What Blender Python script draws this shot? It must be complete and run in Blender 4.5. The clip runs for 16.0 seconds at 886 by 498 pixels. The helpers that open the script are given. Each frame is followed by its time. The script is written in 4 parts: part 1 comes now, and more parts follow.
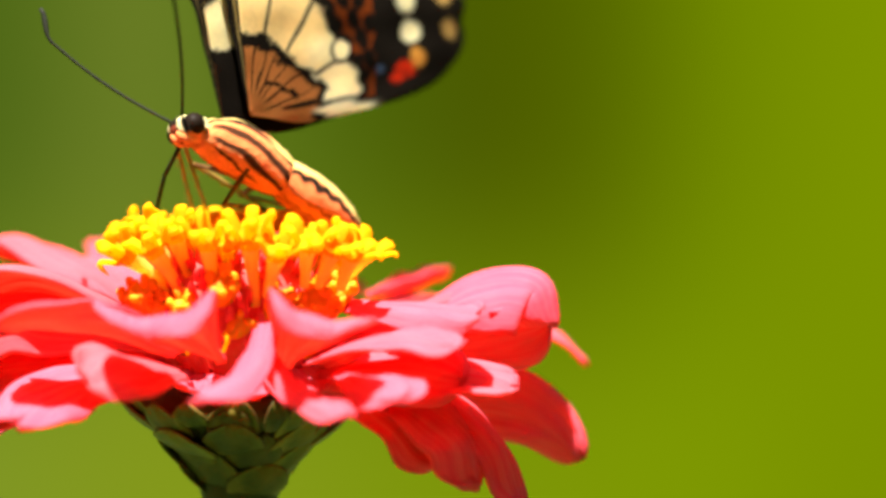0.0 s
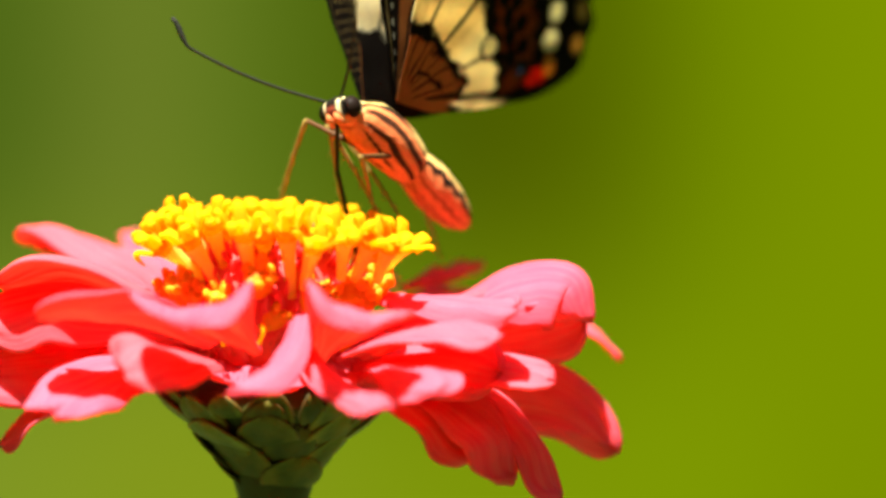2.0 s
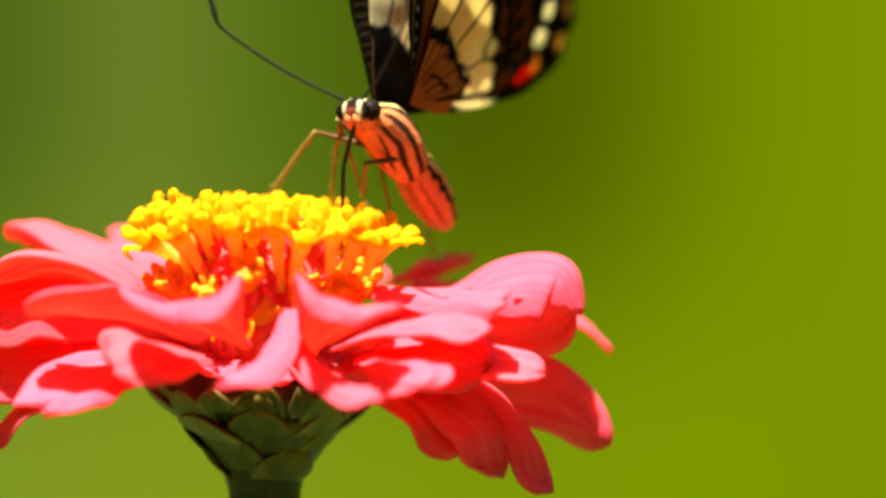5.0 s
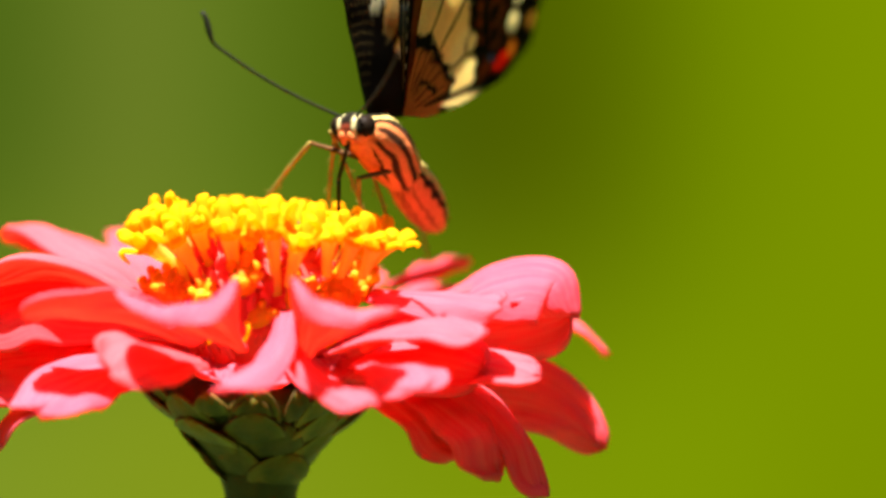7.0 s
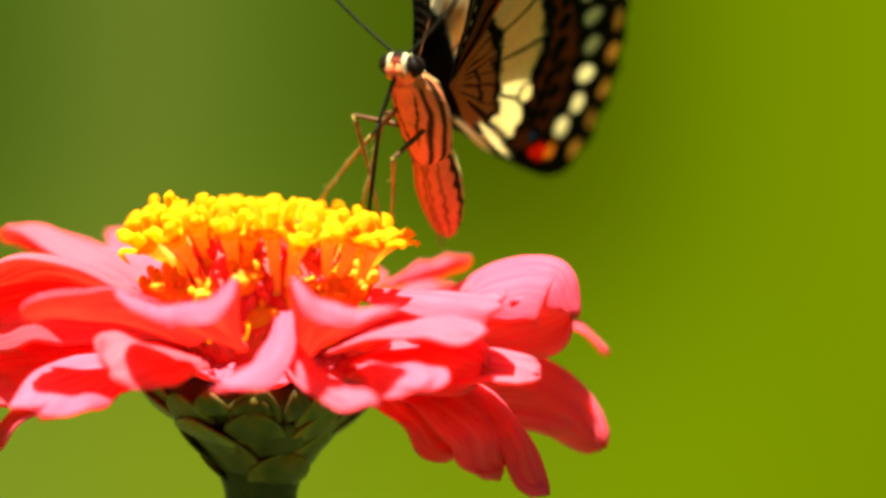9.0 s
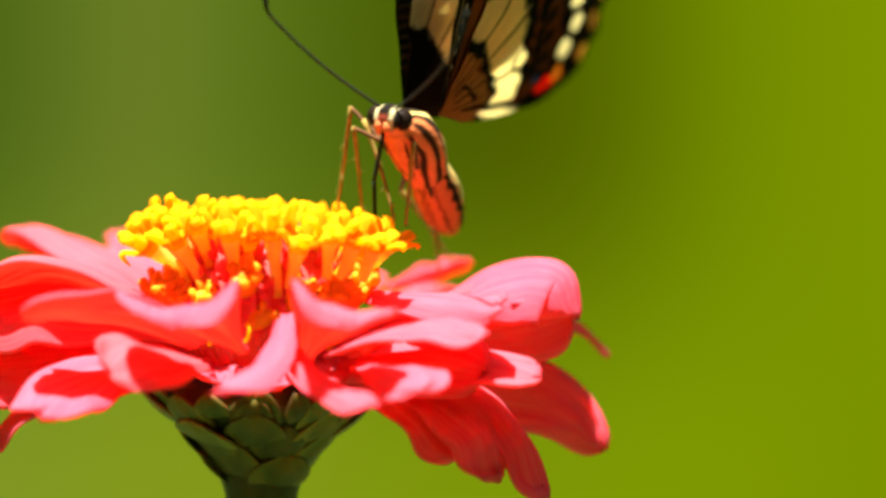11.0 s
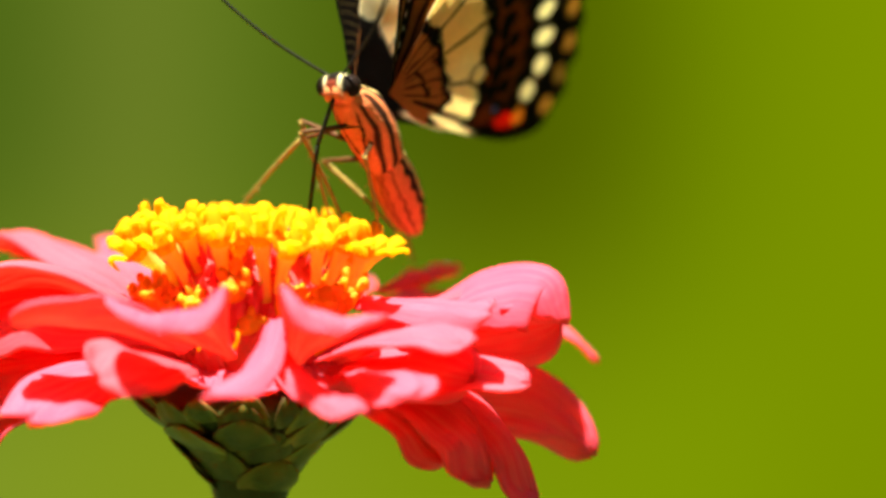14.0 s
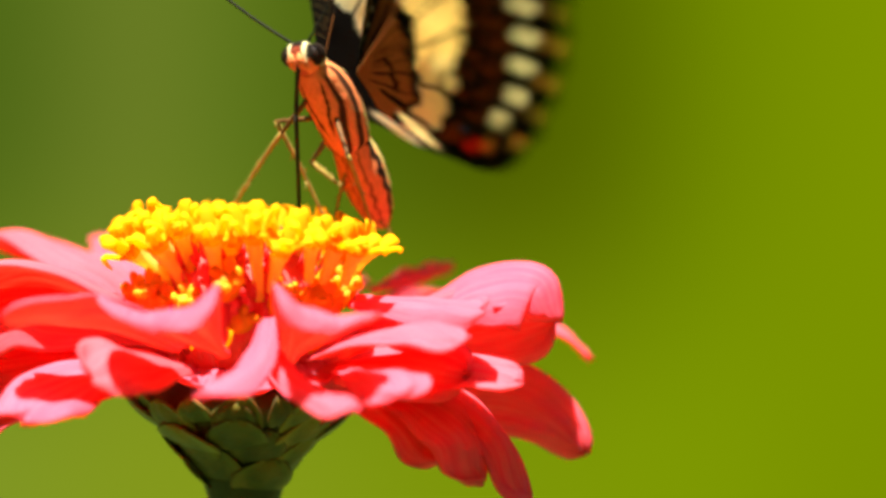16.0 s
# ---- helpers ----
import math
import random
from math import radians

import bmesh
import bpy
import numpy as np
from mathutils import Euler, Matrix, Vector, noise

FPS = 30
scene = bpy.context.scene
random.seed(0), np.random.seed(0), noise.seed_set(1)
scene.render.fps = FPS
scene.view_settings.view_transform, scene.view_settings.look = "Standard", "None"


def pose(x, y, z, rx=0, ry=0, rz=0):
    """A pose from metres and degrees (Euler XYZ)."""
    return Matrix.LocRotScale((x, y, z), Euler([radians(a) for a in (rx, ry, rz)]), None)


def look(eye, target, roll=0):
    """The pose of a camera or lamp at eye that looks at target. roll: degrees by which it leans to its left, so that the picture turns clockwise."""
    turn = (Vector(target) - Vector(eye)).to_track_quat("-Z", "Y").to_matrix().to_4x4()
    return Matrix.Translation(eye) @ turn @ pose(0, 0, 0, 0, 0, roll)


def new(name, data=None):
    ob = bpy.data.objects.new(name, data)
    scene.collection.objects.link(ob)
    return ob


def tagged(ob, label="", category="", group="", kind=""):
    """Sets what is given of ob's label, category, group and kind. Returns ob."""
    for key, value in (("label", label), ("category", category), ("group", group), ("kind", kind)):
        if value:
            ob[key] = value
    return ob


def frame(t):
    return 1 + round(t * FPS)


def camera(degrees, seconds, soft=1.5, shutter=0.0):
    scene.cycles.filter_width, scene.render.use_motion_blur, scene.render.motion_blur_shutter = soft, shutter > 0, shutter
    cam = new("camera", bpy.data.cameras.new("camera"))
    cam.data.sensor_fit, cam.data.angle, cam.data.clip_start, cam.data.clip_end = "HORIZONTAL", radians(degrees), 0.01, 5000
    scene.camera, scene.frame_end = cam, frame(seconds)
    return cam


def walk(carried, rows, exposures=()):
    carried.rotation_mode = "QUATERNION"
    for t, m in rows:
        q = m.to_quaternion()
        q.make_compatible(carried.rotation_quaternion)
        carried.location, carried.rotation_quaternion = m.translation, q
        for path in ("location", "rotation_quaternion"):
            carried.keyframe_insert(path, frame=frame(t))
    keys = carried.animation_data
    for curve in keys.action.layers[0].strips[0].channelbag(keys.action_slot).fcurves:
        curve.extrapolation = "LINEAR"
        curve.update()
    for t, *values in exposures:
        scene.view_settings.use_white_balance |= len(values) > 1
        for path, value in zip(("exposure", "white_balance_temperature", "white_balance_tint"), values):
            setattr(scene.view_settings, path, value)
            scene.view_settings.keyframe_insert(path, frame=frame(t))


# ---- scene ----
# ---------------------------------------------------------------- camera
EYE, AIM = (0.02066, -0.47086, 0.66867), (0.02066, 0.00131, 0.61070)
cam = camera(12.0, 16.0, 3.4, 0.5)
cam.data.dof.use_dof = True
cam.data.dof.focus_distance = 0.469
cam.data.dof.aperture_fstop = 7.5
walk(cam, [(0, look(EYE, AIM)), (16, look(EYE, AIM))], [(0, 2.28), (16, 2.28)])

# ---------------------------------------------------------------- light
SUN_FROM = Vector((-0.12, -0.20, 1.0)).normalized()
world = bpy.data.worlds.new("sky")
scene.world = world
world.use_nodes = True
wn = world.node_tree.nodes
sky = wn.new("ShaderNodeTexSky")
sky.sky_type = "NISHITA"
sky.sun_disc = False
sky.air_density, sky.dust_density, sky.ozone_density = 0.45, 1.0, 0.4
sky.sun_elevation = math.asin(SUN_FROM.z)
sky.sun_rotation = math.atan2(SUN_FROM.x, SUN_FROM.y)
world.node_tree.links.new(sky.outputs[0], wn["Background"].inputs[0])
wn["Background"].inputs[1].default_value = 0.05
sun_data = bpy.data.lights.new("sun", "SUN")
sun_data.energy, sun_data.angle, sun_data.color = 5.0, radians(0.6), (1.0, 0.96, 0.88)
sun = new("sun", sun_data)
sun.matrix_world = look(SUN_FROM * 5, (0, 0, 0))

MM = 0.001
HEAD = 0.6          # height of the flower head over the ground


# ---------------------------------------------------------------- materials
def material(name):
    m = bpy.data.materials.new(name)
    m.use_nodes = True
    nodes, links = m.node_tree.nodes, m.node_tree.links
    return m, nodes, links, nodes["Principled BSDF"], nodes["Material Output"]


def noise_node(nodes, links, scale, detail=4.0, rough=0.55, coords="Object"):
    tc = nodes.new("ShaderNodeTexCoord")
    n = nodes.new("ShaderNodeTexNoise")
    n.inputs["Scale"].default_value, n.inputs["Detail"].default_value = scale, detail
    n.inputs["Roughness"].default_value = rough
    links.new(tc.outputs[coords], n.inputs["Vector"])
    return n


def ramp(nodes, links, fac, stops):
    r = nodes.new("ShaderNodeValToRGB")
    while len(r.color_ramp.elements) < len(stops):
        r.color_ramp.elements.new(0.5)
    for e, (at, col) in zip(r.color_ramp.elements, stops):
        e.position, e.color = at, (*col, 1)
    links.new(fac, r.inputs[0])
    return r.outputs[0]


def bump(nodes, links, bsdf, height, strength, distance):
    b = nodes.new("ShaderNodeBump")
    b.inputs["Strength"].default_value, b.inputs["Distance"].default_value = strength, distance
    links.new(height, b.inputs["Height"])
    links.new(b.outputs[0], bsdf.inputs["Normal"])
    return b


def with_translucency(m, nodes, links, bsdf, out, amount, color_socket=None, color=None, factor=None):
    """Thin living tissue: part of the light that falls on one side comes out of the other."""
    t = nodes.new("ShaderNodeBsdfTranslucent")
    if color_socket is not None:
        links.new(color_socket, t.inputs[0])
    else:
        t.inputs[0].default_value = (*color, 1)
    mix = nodes.new("ShaderNodeMixShader")
    mix.inputs[0].default_value = amount
    if factor is not None:
        links.new(factor, mix.inputs[0])
    links.new(bsdf.outputs[0], mix.inputs[1])
    links.new(t.outputs[0], mix.inputs[2])
    links.new(mix.outputs[0], out.inputs[0])


def tint_material(name, roughness, bump_scale, bump_distance, translucent=0.0, gain=0.76, mottle=0.25, through_tint=(1, 1, 1)):
    """Takes its pattern from the mesh's own 'tint', with fine mottling and relief."""
    m, nodes, links, bsdf, out = material(name)
    a = nodes.new("ShaderNodeAttribute")
    a.attribute_name = "tint"
    n = noise_node(nodes, links, bump_scale, 5.0)
    coarse = noise_node(nodes, links, bump_scale * 0.13, 3.0)
    both = nodes.new("ShaderNodeMath")
    both.operation = "ADD"
    links.new(n.outputs[0], both.inputs[0])
    links.new(coarse.outputs[0], both.inputs[1])
    mr = nodes.new("ShaderNodeMapRange")
    mr.inputs["From Min"].default_value, mr.inputs["From Max"].default_value = 0.6, 1.4
    mr.inputs["To Min"].default_value, mr.inputs["To Max"].default_value = gain * (1 - mottle), gain * (1 + mottle)
    links.new(both.outputs[0], mr.inputs[0])
    vm = nodes.new("ShaderNodeVectorMath")
    vm.operation = "SCALE"
    links.new(a.outputs["Color"], vm.inputs[0])
    links.new(mr.outputs[0], vm.inputs["Scale"])
    links.new(vm.outputs[0], bsdf.inputs["Base Color"])
    bsdf.inputs["Roughness"].default_value = roughness
    bsdf.inputs["Specular IOR Level"].default_value = 0.05
    bump(nodes, links, bsdf, n.outputs[0], 0.7, bump_distance)
    if translucent:
        c = nodes.new("ShaderNodeVectorMath")
        c.operation = "MULTIPLY"
        c.inputs[1].default_value = through_tint
        links.new(vm.outputs[0], c.inputs[0])
        with_translucency(m, nodes, links, bsdf, out, translucent, c.outputs[0])
    return m


def petal_material():
    m, nodes, links, bsdf, out = material("petal_pink")
    info = nodes.new("ShaderNodeObjectInfo")
    n = noise_node(nodes, links, 900, 5.0)
    patch = noise_node(nodes, links, 90, 3.0)
    base = ramp(nodes, links, patch.outputs[0], [(0.3, (0.92, 0.13, 0.19)), (0.7, (0.95, 0.19, 0.26))])
    vary = nodes.new("ShaderNodeHueSaturation")
    mr = nodes.new("ShaderNodeMapRange")
    mr.inputs["To Min"].default_value, mr.inputs["To Max"].default_value = 0.494, 0.506
    links.new(info.outputs["Random"], mr.inputs[0])
    links.new(mr.outputs[0], vary.inputs["Hue"])
    links.new(base, vary.inputs["Color"])
    # streaks along the petal, from its own length-and-width coordinates
    uv = nodes.new("ShaderNodeAttribute")
    uv.attribute_name = "along"
    streak = nodes.new("ShaderNodeTexNoise")
    streak.inputs["Scale"].default_value, streak.inputs["Detail"].default_value = 1.0, 3.0
    links.new(uv.outputs["Vector"], streak.inputs["Vector"])
    mixc = nodes.new("ShaderNodeMixRGB")
    mixc.blend_type = "MULTIPLY"
    mixc.inputs[0].default_value = 0.6
    shade = ramp(nodes, links, streak.outputs[0], [(0.35, (0.86, 0.74, 0.78)), (0.65, (1, 1, 1))])
    links.new(vary.outputs[0], mixc.inputs[1])
    links.new(shade, mixc.inputs[2])
    links.new(mixc.outputs[0], bsdf.inputs["Base Color"])
    bsdf.inputs["Roughness"].default_value = 0.8
    bsdf.inputs["Specular IOR Level"].default_value = 0.08
    h = nodes.new("ShaderNodeMath")
    h.operation = "ADD"
    links.new(streak.outputs[0], h.inputs[0])
    links.new(n.outputs[0], h.inputs[1])
    bump(nodes, links, bsdf, h.outputs[0], 0.55, 0.00025)
    deep = ramp(nodes, links, streak.outputs[0], [(0.34, (0.99, 0.05, 0.02)), (0.62, (1.0, 0.20, 0.12))])
    with_translucency(m, nodes, links, bsdf, out, 0.6, deep)
    return m


def plain_material(name, dark, light, scale, roughness, relief, translucent=0.0, spec=0.4, random=0.0, through_col=None):
    m, nodes, links, bsdf, out = material(name)
    n = noise_node(nodes, links, scale, 6.0)
    big = noise_node(nodes, links, scale * 0.12, 3.0)
    add = nodes.new("ShaderNodeMath")
    add.operation = "MULTIPLY_ADD"
    add.inputs[1].default_value = 0.5
    links.new(n.outputs[0], add.inputs[0])
    half = nodes.new("ShaderNodeMath")
    half.operation = "MULTIPLY"
    half.inputs[1].default_value = 0.5
    links.new(big.outputs[0], half.inputs[0])
    links.new(half.outputs[0], add.inputs[2])
    col = ramp(nodes, links, add.outputs[0], [(0.32, dark), (0.68, light)])
    if random:
        info = nodes.new("ShaderNodeObjectInfo")
        mr = nodes.new("ShaderNodeMapRange")
        mr.inputs["To Min"].default_value, mr.inputs["To Max"].default_value = 1 - random, 1 + random
        links.new(info.outputs["Random"], mr.inputs[0])
        vary = nodes.new("ShaderNodeHueSaturation")
        links.new(mr.outputs[0], vary.inputs["Value"])
        links.new(col, vary.inputs["Color"])
        col = vary.outputs[0]
    links.new(col, bsdf.inputs["Base Color"])
    bsdf.inputs["Roughness"].default_value = roughness
    bsdf.inputs["Specular IOR Level"].default_value = spec
    bump(nodes, links, bsdf, n.outputs[0], 0.6, relief)
    if translucent:
        with_translucency(m, nodes, links, bsdf, out, translucent, color=through_col or light)
    return m


def bract_material():
    """Green scales of the flower's cup, yellower towards the rim, with a thin dry brown margin."""
    m, nodes, links, bsdf, out = material("bract_green")
    at = nodes.new("ShaderNodeAttribute")
    at.attribute_name = "along"
    sep = nodes.new("ShaderNodeSeparateXYZ")
    links.new(at.outputs["Vector"], sep.inputs[0])
    n = noise_node(nodes, links, 420, 5.0)
    rim = nodes.new("ShaderNodeMath")
    rim.operation = "MULTIPLY_ADD"
    rim.inputs[1].default_value = 0.35
    links.new(n.outputs[0], rim.inputs[0])
    links.new(sep.outputs["X"], rim.inputs[2])
    col = ramp(nodes, links, rim.outputs[0], [(0.30, (0.044, 0.050, 0.003)), (0.70, (0.078, 0.086, 0.005)), (0.93, (0.10, 0.098, 0.007)), (1.0, (0.055, 0.036, 0.006))])
    blotch = noise_node(nodes, links, 150, 4.0, 0.65)
    spot = nodes.new("ShaderNodeMixRGB")
    links.new(ramp(nodes, links, blotch.outputs[0], [(0.47, (0, 0, 0)), (0.66, (0.8, 0.8, 0.8))]), spot.inputs[0])
    links.new(col, spot.inputs[1])
    spot.inputs[2].default_value = (0.135, 0.098, 0.010, 1)
    col = spot.outputs[0]
    info = nodes.new("ShaderNodeObjectInfo")
    mr = nodes.new("ShaderNodeMapRange")
    mr.inputs["To Min"].default_value, mr.inputs["To Max"].default_value = 0.65, 1.6
    links.new(info.outputs["Random"], mr.inputs[0])
    vary = nodes.new("ShaderNodeHueSaturation")
    links.new(mr.outputs[0], vary.inputs["Value"])
    links.new(col, vary.inputs["Color"])
    links.new(vary.outputs[0], bsdf.inputs["Base Color"])
    bsdf.inputs["Roughness"].default_value = 0.6
    bsdf.inputs["Specular IOR Level"].default_value = 0.15
    bump(nodes, links, bsdf, n.outputs[0], 0.6, 0.0004)
    return m


def backdrop_material():
    """Far foliage and lawn, painted wholly out of focus: soft broad light and dark greens that glow."""
    m, nodes, links, bsdf, out = material("far_foliage_glow")
    nodes.remove(bsdf)
    tc = nodes.new("ShaderNodeTexCoord")
    sep = nodes.new("ShaderNodeSeparateXYZ")
    links.new(tc.outputs["Object"], sep.inputs[0])
    wob = noise_node(nodes, links, 5.0, 1.5)
    warp = nodes.new("ShaderNodeMath")
    warp.operation = "MULTIPLY_ADD"
    warp.inputs[1].default_value = BACK_WOBBLE
    links.new(wob.outputs[0], warp.inputs[0])
    links.new(sep.outputs["X"], warp.inputs[2])

    def across(stops):
        mr = nodes.new("ShaderNodeMapRange")
        mr.inputs["From Min"].default_value, mr.inputs["From Max"].default_value = -BACK_HALF, BACK_HALF
        links.new(warp.outputs[0], mr.inputs[0])
        c = ramp(nodes, links, mr.outputs[0], stops)
        c.node.color_ramp.interpolation = "EASE"
        return c
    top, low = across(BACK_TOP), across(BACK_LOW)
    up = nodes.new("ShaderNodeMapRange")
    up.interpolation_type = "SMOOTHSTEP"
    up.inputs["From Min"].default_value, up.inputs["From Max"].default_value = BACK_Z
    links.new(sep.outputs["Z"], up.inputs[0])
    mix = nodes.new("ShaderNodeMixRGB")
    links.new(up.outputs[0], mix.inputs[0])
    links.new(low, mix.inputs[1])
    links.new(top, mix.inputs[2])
    # the painted greens give off their own light, whatever the sun does
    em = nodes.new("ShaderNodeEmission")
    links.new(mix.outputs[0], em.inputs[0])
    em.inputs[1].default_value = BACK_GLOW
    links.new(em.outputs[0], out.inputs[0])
    return m


def lin(r, g, b):
    """A colour as seen, 0 to 255, as light."""
    return tuple(((c / 255 + 0.055) / 1.055) ** 2.4 if c > 10 else c / 255 / 12.92 for c in (r, g, b))


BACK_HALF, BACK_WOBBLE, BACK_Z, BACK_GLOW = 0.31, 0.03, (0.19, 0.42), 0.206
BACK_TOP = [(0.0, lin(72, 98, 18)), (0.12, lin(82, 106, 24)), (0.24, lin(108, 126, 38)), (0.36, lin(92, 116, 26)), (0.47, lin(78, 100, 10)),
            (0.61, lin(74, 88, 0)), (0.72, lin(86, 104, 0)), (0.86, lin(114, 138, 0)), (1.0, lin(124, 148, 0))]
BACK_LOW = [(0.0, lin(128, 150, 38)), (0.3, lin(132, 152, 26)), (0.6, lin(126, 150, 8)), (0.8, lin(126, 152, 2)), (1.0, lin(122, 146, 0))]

PETAL = petal_material()
STEM = plain_material("stem_green", (0.022, 0.028, 0.003), (0.048, 0.058, 0.007), 700, 0.6, 0.0002, 0, 0.15)
BRACT = bract_material()
FLORET = plain_material("floret_yellow", (0.88, 0.36, 0.0), (0.94, 0.46, 0.002), 800, 0.75, 0.0002, 0.6, 0.12, 0.05, (0.98, 0.66, 0.0))
TUBE = plain_material("floret_tube", (0.95, 0.66, 0.10), (0.97, 0.78, 0.18), 800, 0.6, 0.0002, 0.72, 0.3, 0.05, (0.99, 0.84, 0.14))
BUD = plain_material("bud_orange", (0.92, 0.27, 0.0), (0.95, 0.42, 0.006), 700, 0.6, 0.0004, 0.5, 0.3, 0.12, (0.98, 0.42, 0.0))
BUD_TIP = plain_material("bud_yellow", (0.92, 0.31, 0.0), (0.95, 0.42, 0.006), 700, 0.6, 0.0003, 0.5, 0.3, 0.1, (0.98, 0.5, 0.0))
CONE = plain_material("cone_red", (0.78, 0.030, 0.022), (0.94, 0.15, 0.13), 600, 0.6, 0.0004, 0.5, 0.3, 0.0, (0.97, 0.12, 0.10))
BODY = tint_material("body_scales", 0.95, 2200, 0.00018, 0.0, 0.76, 0.22)
WING = tint_material("wing_scales", 0.95, 1800, 0.00004, 0.70, 1.05, 0.14, (1.0, 0.97, 0.86))
EYE_BLACK = plain_material("eye_black", (0.006, 0.004, 0.003), (0.016, 0.009, 0.005), 3000, 0.5, 0.00003, 0, 0.04)
HORN = plain_material("antenna_black", (0.010, 0.011, 0.008), (0.022, 0.022, 0.015), 2000, 0.6, 0.0001, 0, 0.06)
LEG_DARK = plain_material("femur_brown", (0.045, 0.020, 0.006), (0.14, 0.060, 0.016), 900, 0.6, 0.0001, 0, 0.10)
LEG_PALE = plain_material("tibia_ochre", (0.15, 0.10, 0.018), (0.34, 0.235, 0.055), 900, 0.6, 0.0001, 0, 0.10)
GRASS = plain_material("lawn_green", (0.030, 0.050, 0.008), (0.060, 0.095, 0.014), 30, 0.8, 0.01)
SKY_BLOCK = plain_material("sky_block_green", (0.02, 0.035, 0.006), (0.06, 0.09, 0.015), 40, 0.8, 0.02)
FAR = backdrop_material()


# ---------------------------------------------------------------- mesh helpers (all in millimetres)
def mesh_of(name, verts, faces, tint=None, along=None, mats=None, face_mat=None):
    me = bpy.data.meshes.new(name)
    me.from_pydata([tuple(v) for v in np.asarray(verts) * MM], [], faces)
    me.polygons.foreach_set("use_smooth", [True] * len(me.polygons))
    if tint is not None:
        a = me.color_attributes.new("tint", "FLOAT_COLOR", "POINT")
        rgba = np.ones((len(verts), 4))
        rgba[:, :3] = tint
        a.data.foreach_set("color", rgba.ravel())
    if along is not None:
        a = me.attributes.new("along", "FLOAT_VECTOR", "POINT")
        a.data.foreach_set("vector", np.asarray(along, float).ravel())
    for m in mats or ():
        me.materials.append(m)
    if face_mat is not None:
        me.polygons.foreach_set("material_index", face_mat)
    me.update()
    return me


def part(name, me, parent, label="", mat=None):
    ob = new(name, me)
    if mat is not None and not me.materials:
        me.materials.append(mat)
    ob.parent = parent
    return tagged(ob, label)


def tube(path, ra, rb, ring=12, side=None):
    """A closed tube along path; ra, rb its half-widths along side and across it. Returns verts, faces and (s, angle) of each vertex."""
    p = np.asarray(path, float)
    n = len(p)
    ra, rb = np.broadcast_to(ra, n), np.broadcast_to(rb, n)
    t = np.gradient(p, axis=0)
    t /= np.linalg.norm(t, axis=1)[:, None]
    s = np.array(side if side is not None else ((0, 1, 0) if abs(t[0][1]) < 0.8 else (1, 0, 0)), float)
    verts, st = [], []
    for i in range(n):
        sv = s - t[i] * (s @ t[i])
        sv /= np.linalg.norm(sv)
        uv = np.cross(sv, t[i])
        if side is None:
            s = sv
        for k in range(ring):
            a = 2 * math.pi * k / ring
            verts.append(p[i] + sv * ra[i] * math.sin(a) + uv * rb[i] * math.cos(a))
            st.append((i / (n - 1), a))
    faces = []
    for i in range(n - 1):
        for k in range(ring):
            q = (k + 1) % ring
            faces.append((i * ring + k, i * ring + q, (i + 1) * ring + q, (i + 1) * ring + k))
    faces.append(tuple(range(ring - 1, -1, -1)))
    faces.append(tuple((n - 1) * ring + k for k in range(ring)))
    return verts, faces, np.array(st)


def sheet(grid, thick):
    """A thin closed body round a grid of points: two skins and a rim."""
    g = np.asarray(grid, float)
    n, m = g.shape[:2]
    du, dv = np.gradient(g, axis=0), np.gradient(g, axis=1)
    nor = np.cross(du, dv)
    nor /= np.maximum(np.linalg.norm(nor, axis=2), 1e-9)[..., None]
    th = np.broadcast_to(thick, (n, m))[..., None] * 0.5
    verts = np.concatenate([(g + nor * th).reshape(-1, 3), (g - nor * th).reshape(-1, 3)])
    k, faces = n * m, []
    for i in range(n - 1):
        for j in range(m - 1):
            a, b, c, d = i * m + j, (i + 1) * m + j, (i + 1) * m + j + 1, i * m + j + 1
            faces += [(a, b, c, d), (k + d, k + c, k + b, k + a)]
    edge = [(i, 0) for i in range(n)] + [(n - 1, j) for j in range(1, m)] + [(i, m - 1) for i in range(n - 2, -1, -1)] + [(0, j) for j in range(m - 2, 0, -1)]
    ids = [i * m + j for i, j in edge]
    for a, b in zip(ids, ids[1:] + ids[:1]):
        faces.append((a, k + a, k + b, b))
    return verts, faces


def join(pieces):
    """Several (verts, faces) as one."""
    verts, faces = [], []
    for v, f in pieces:
        k = len(verts)
        verts += [tuple(x) for x in v]
        faces += [tuple(i + k for i in q) for q in f]
    return verts, faces


def smooth(a, b, x):
    t = np.clip((np.asarray(x, float) - a) / (b - a), 0, 1)
    return t * t * (3 - 2 * t)


def wobble(x, y, seed=0.0):
    """Soft noise, about -1 to 1, of two coordinates."""
    return (np.sin(x * 1.3 + y * 2.1 + seed * 1.7) + np.sin(x * 2.9 - y * 1.7 + seed * 3.1) + np.sin(-x * 1.1 + y * 4.3 + seed * 0.7)) / 3


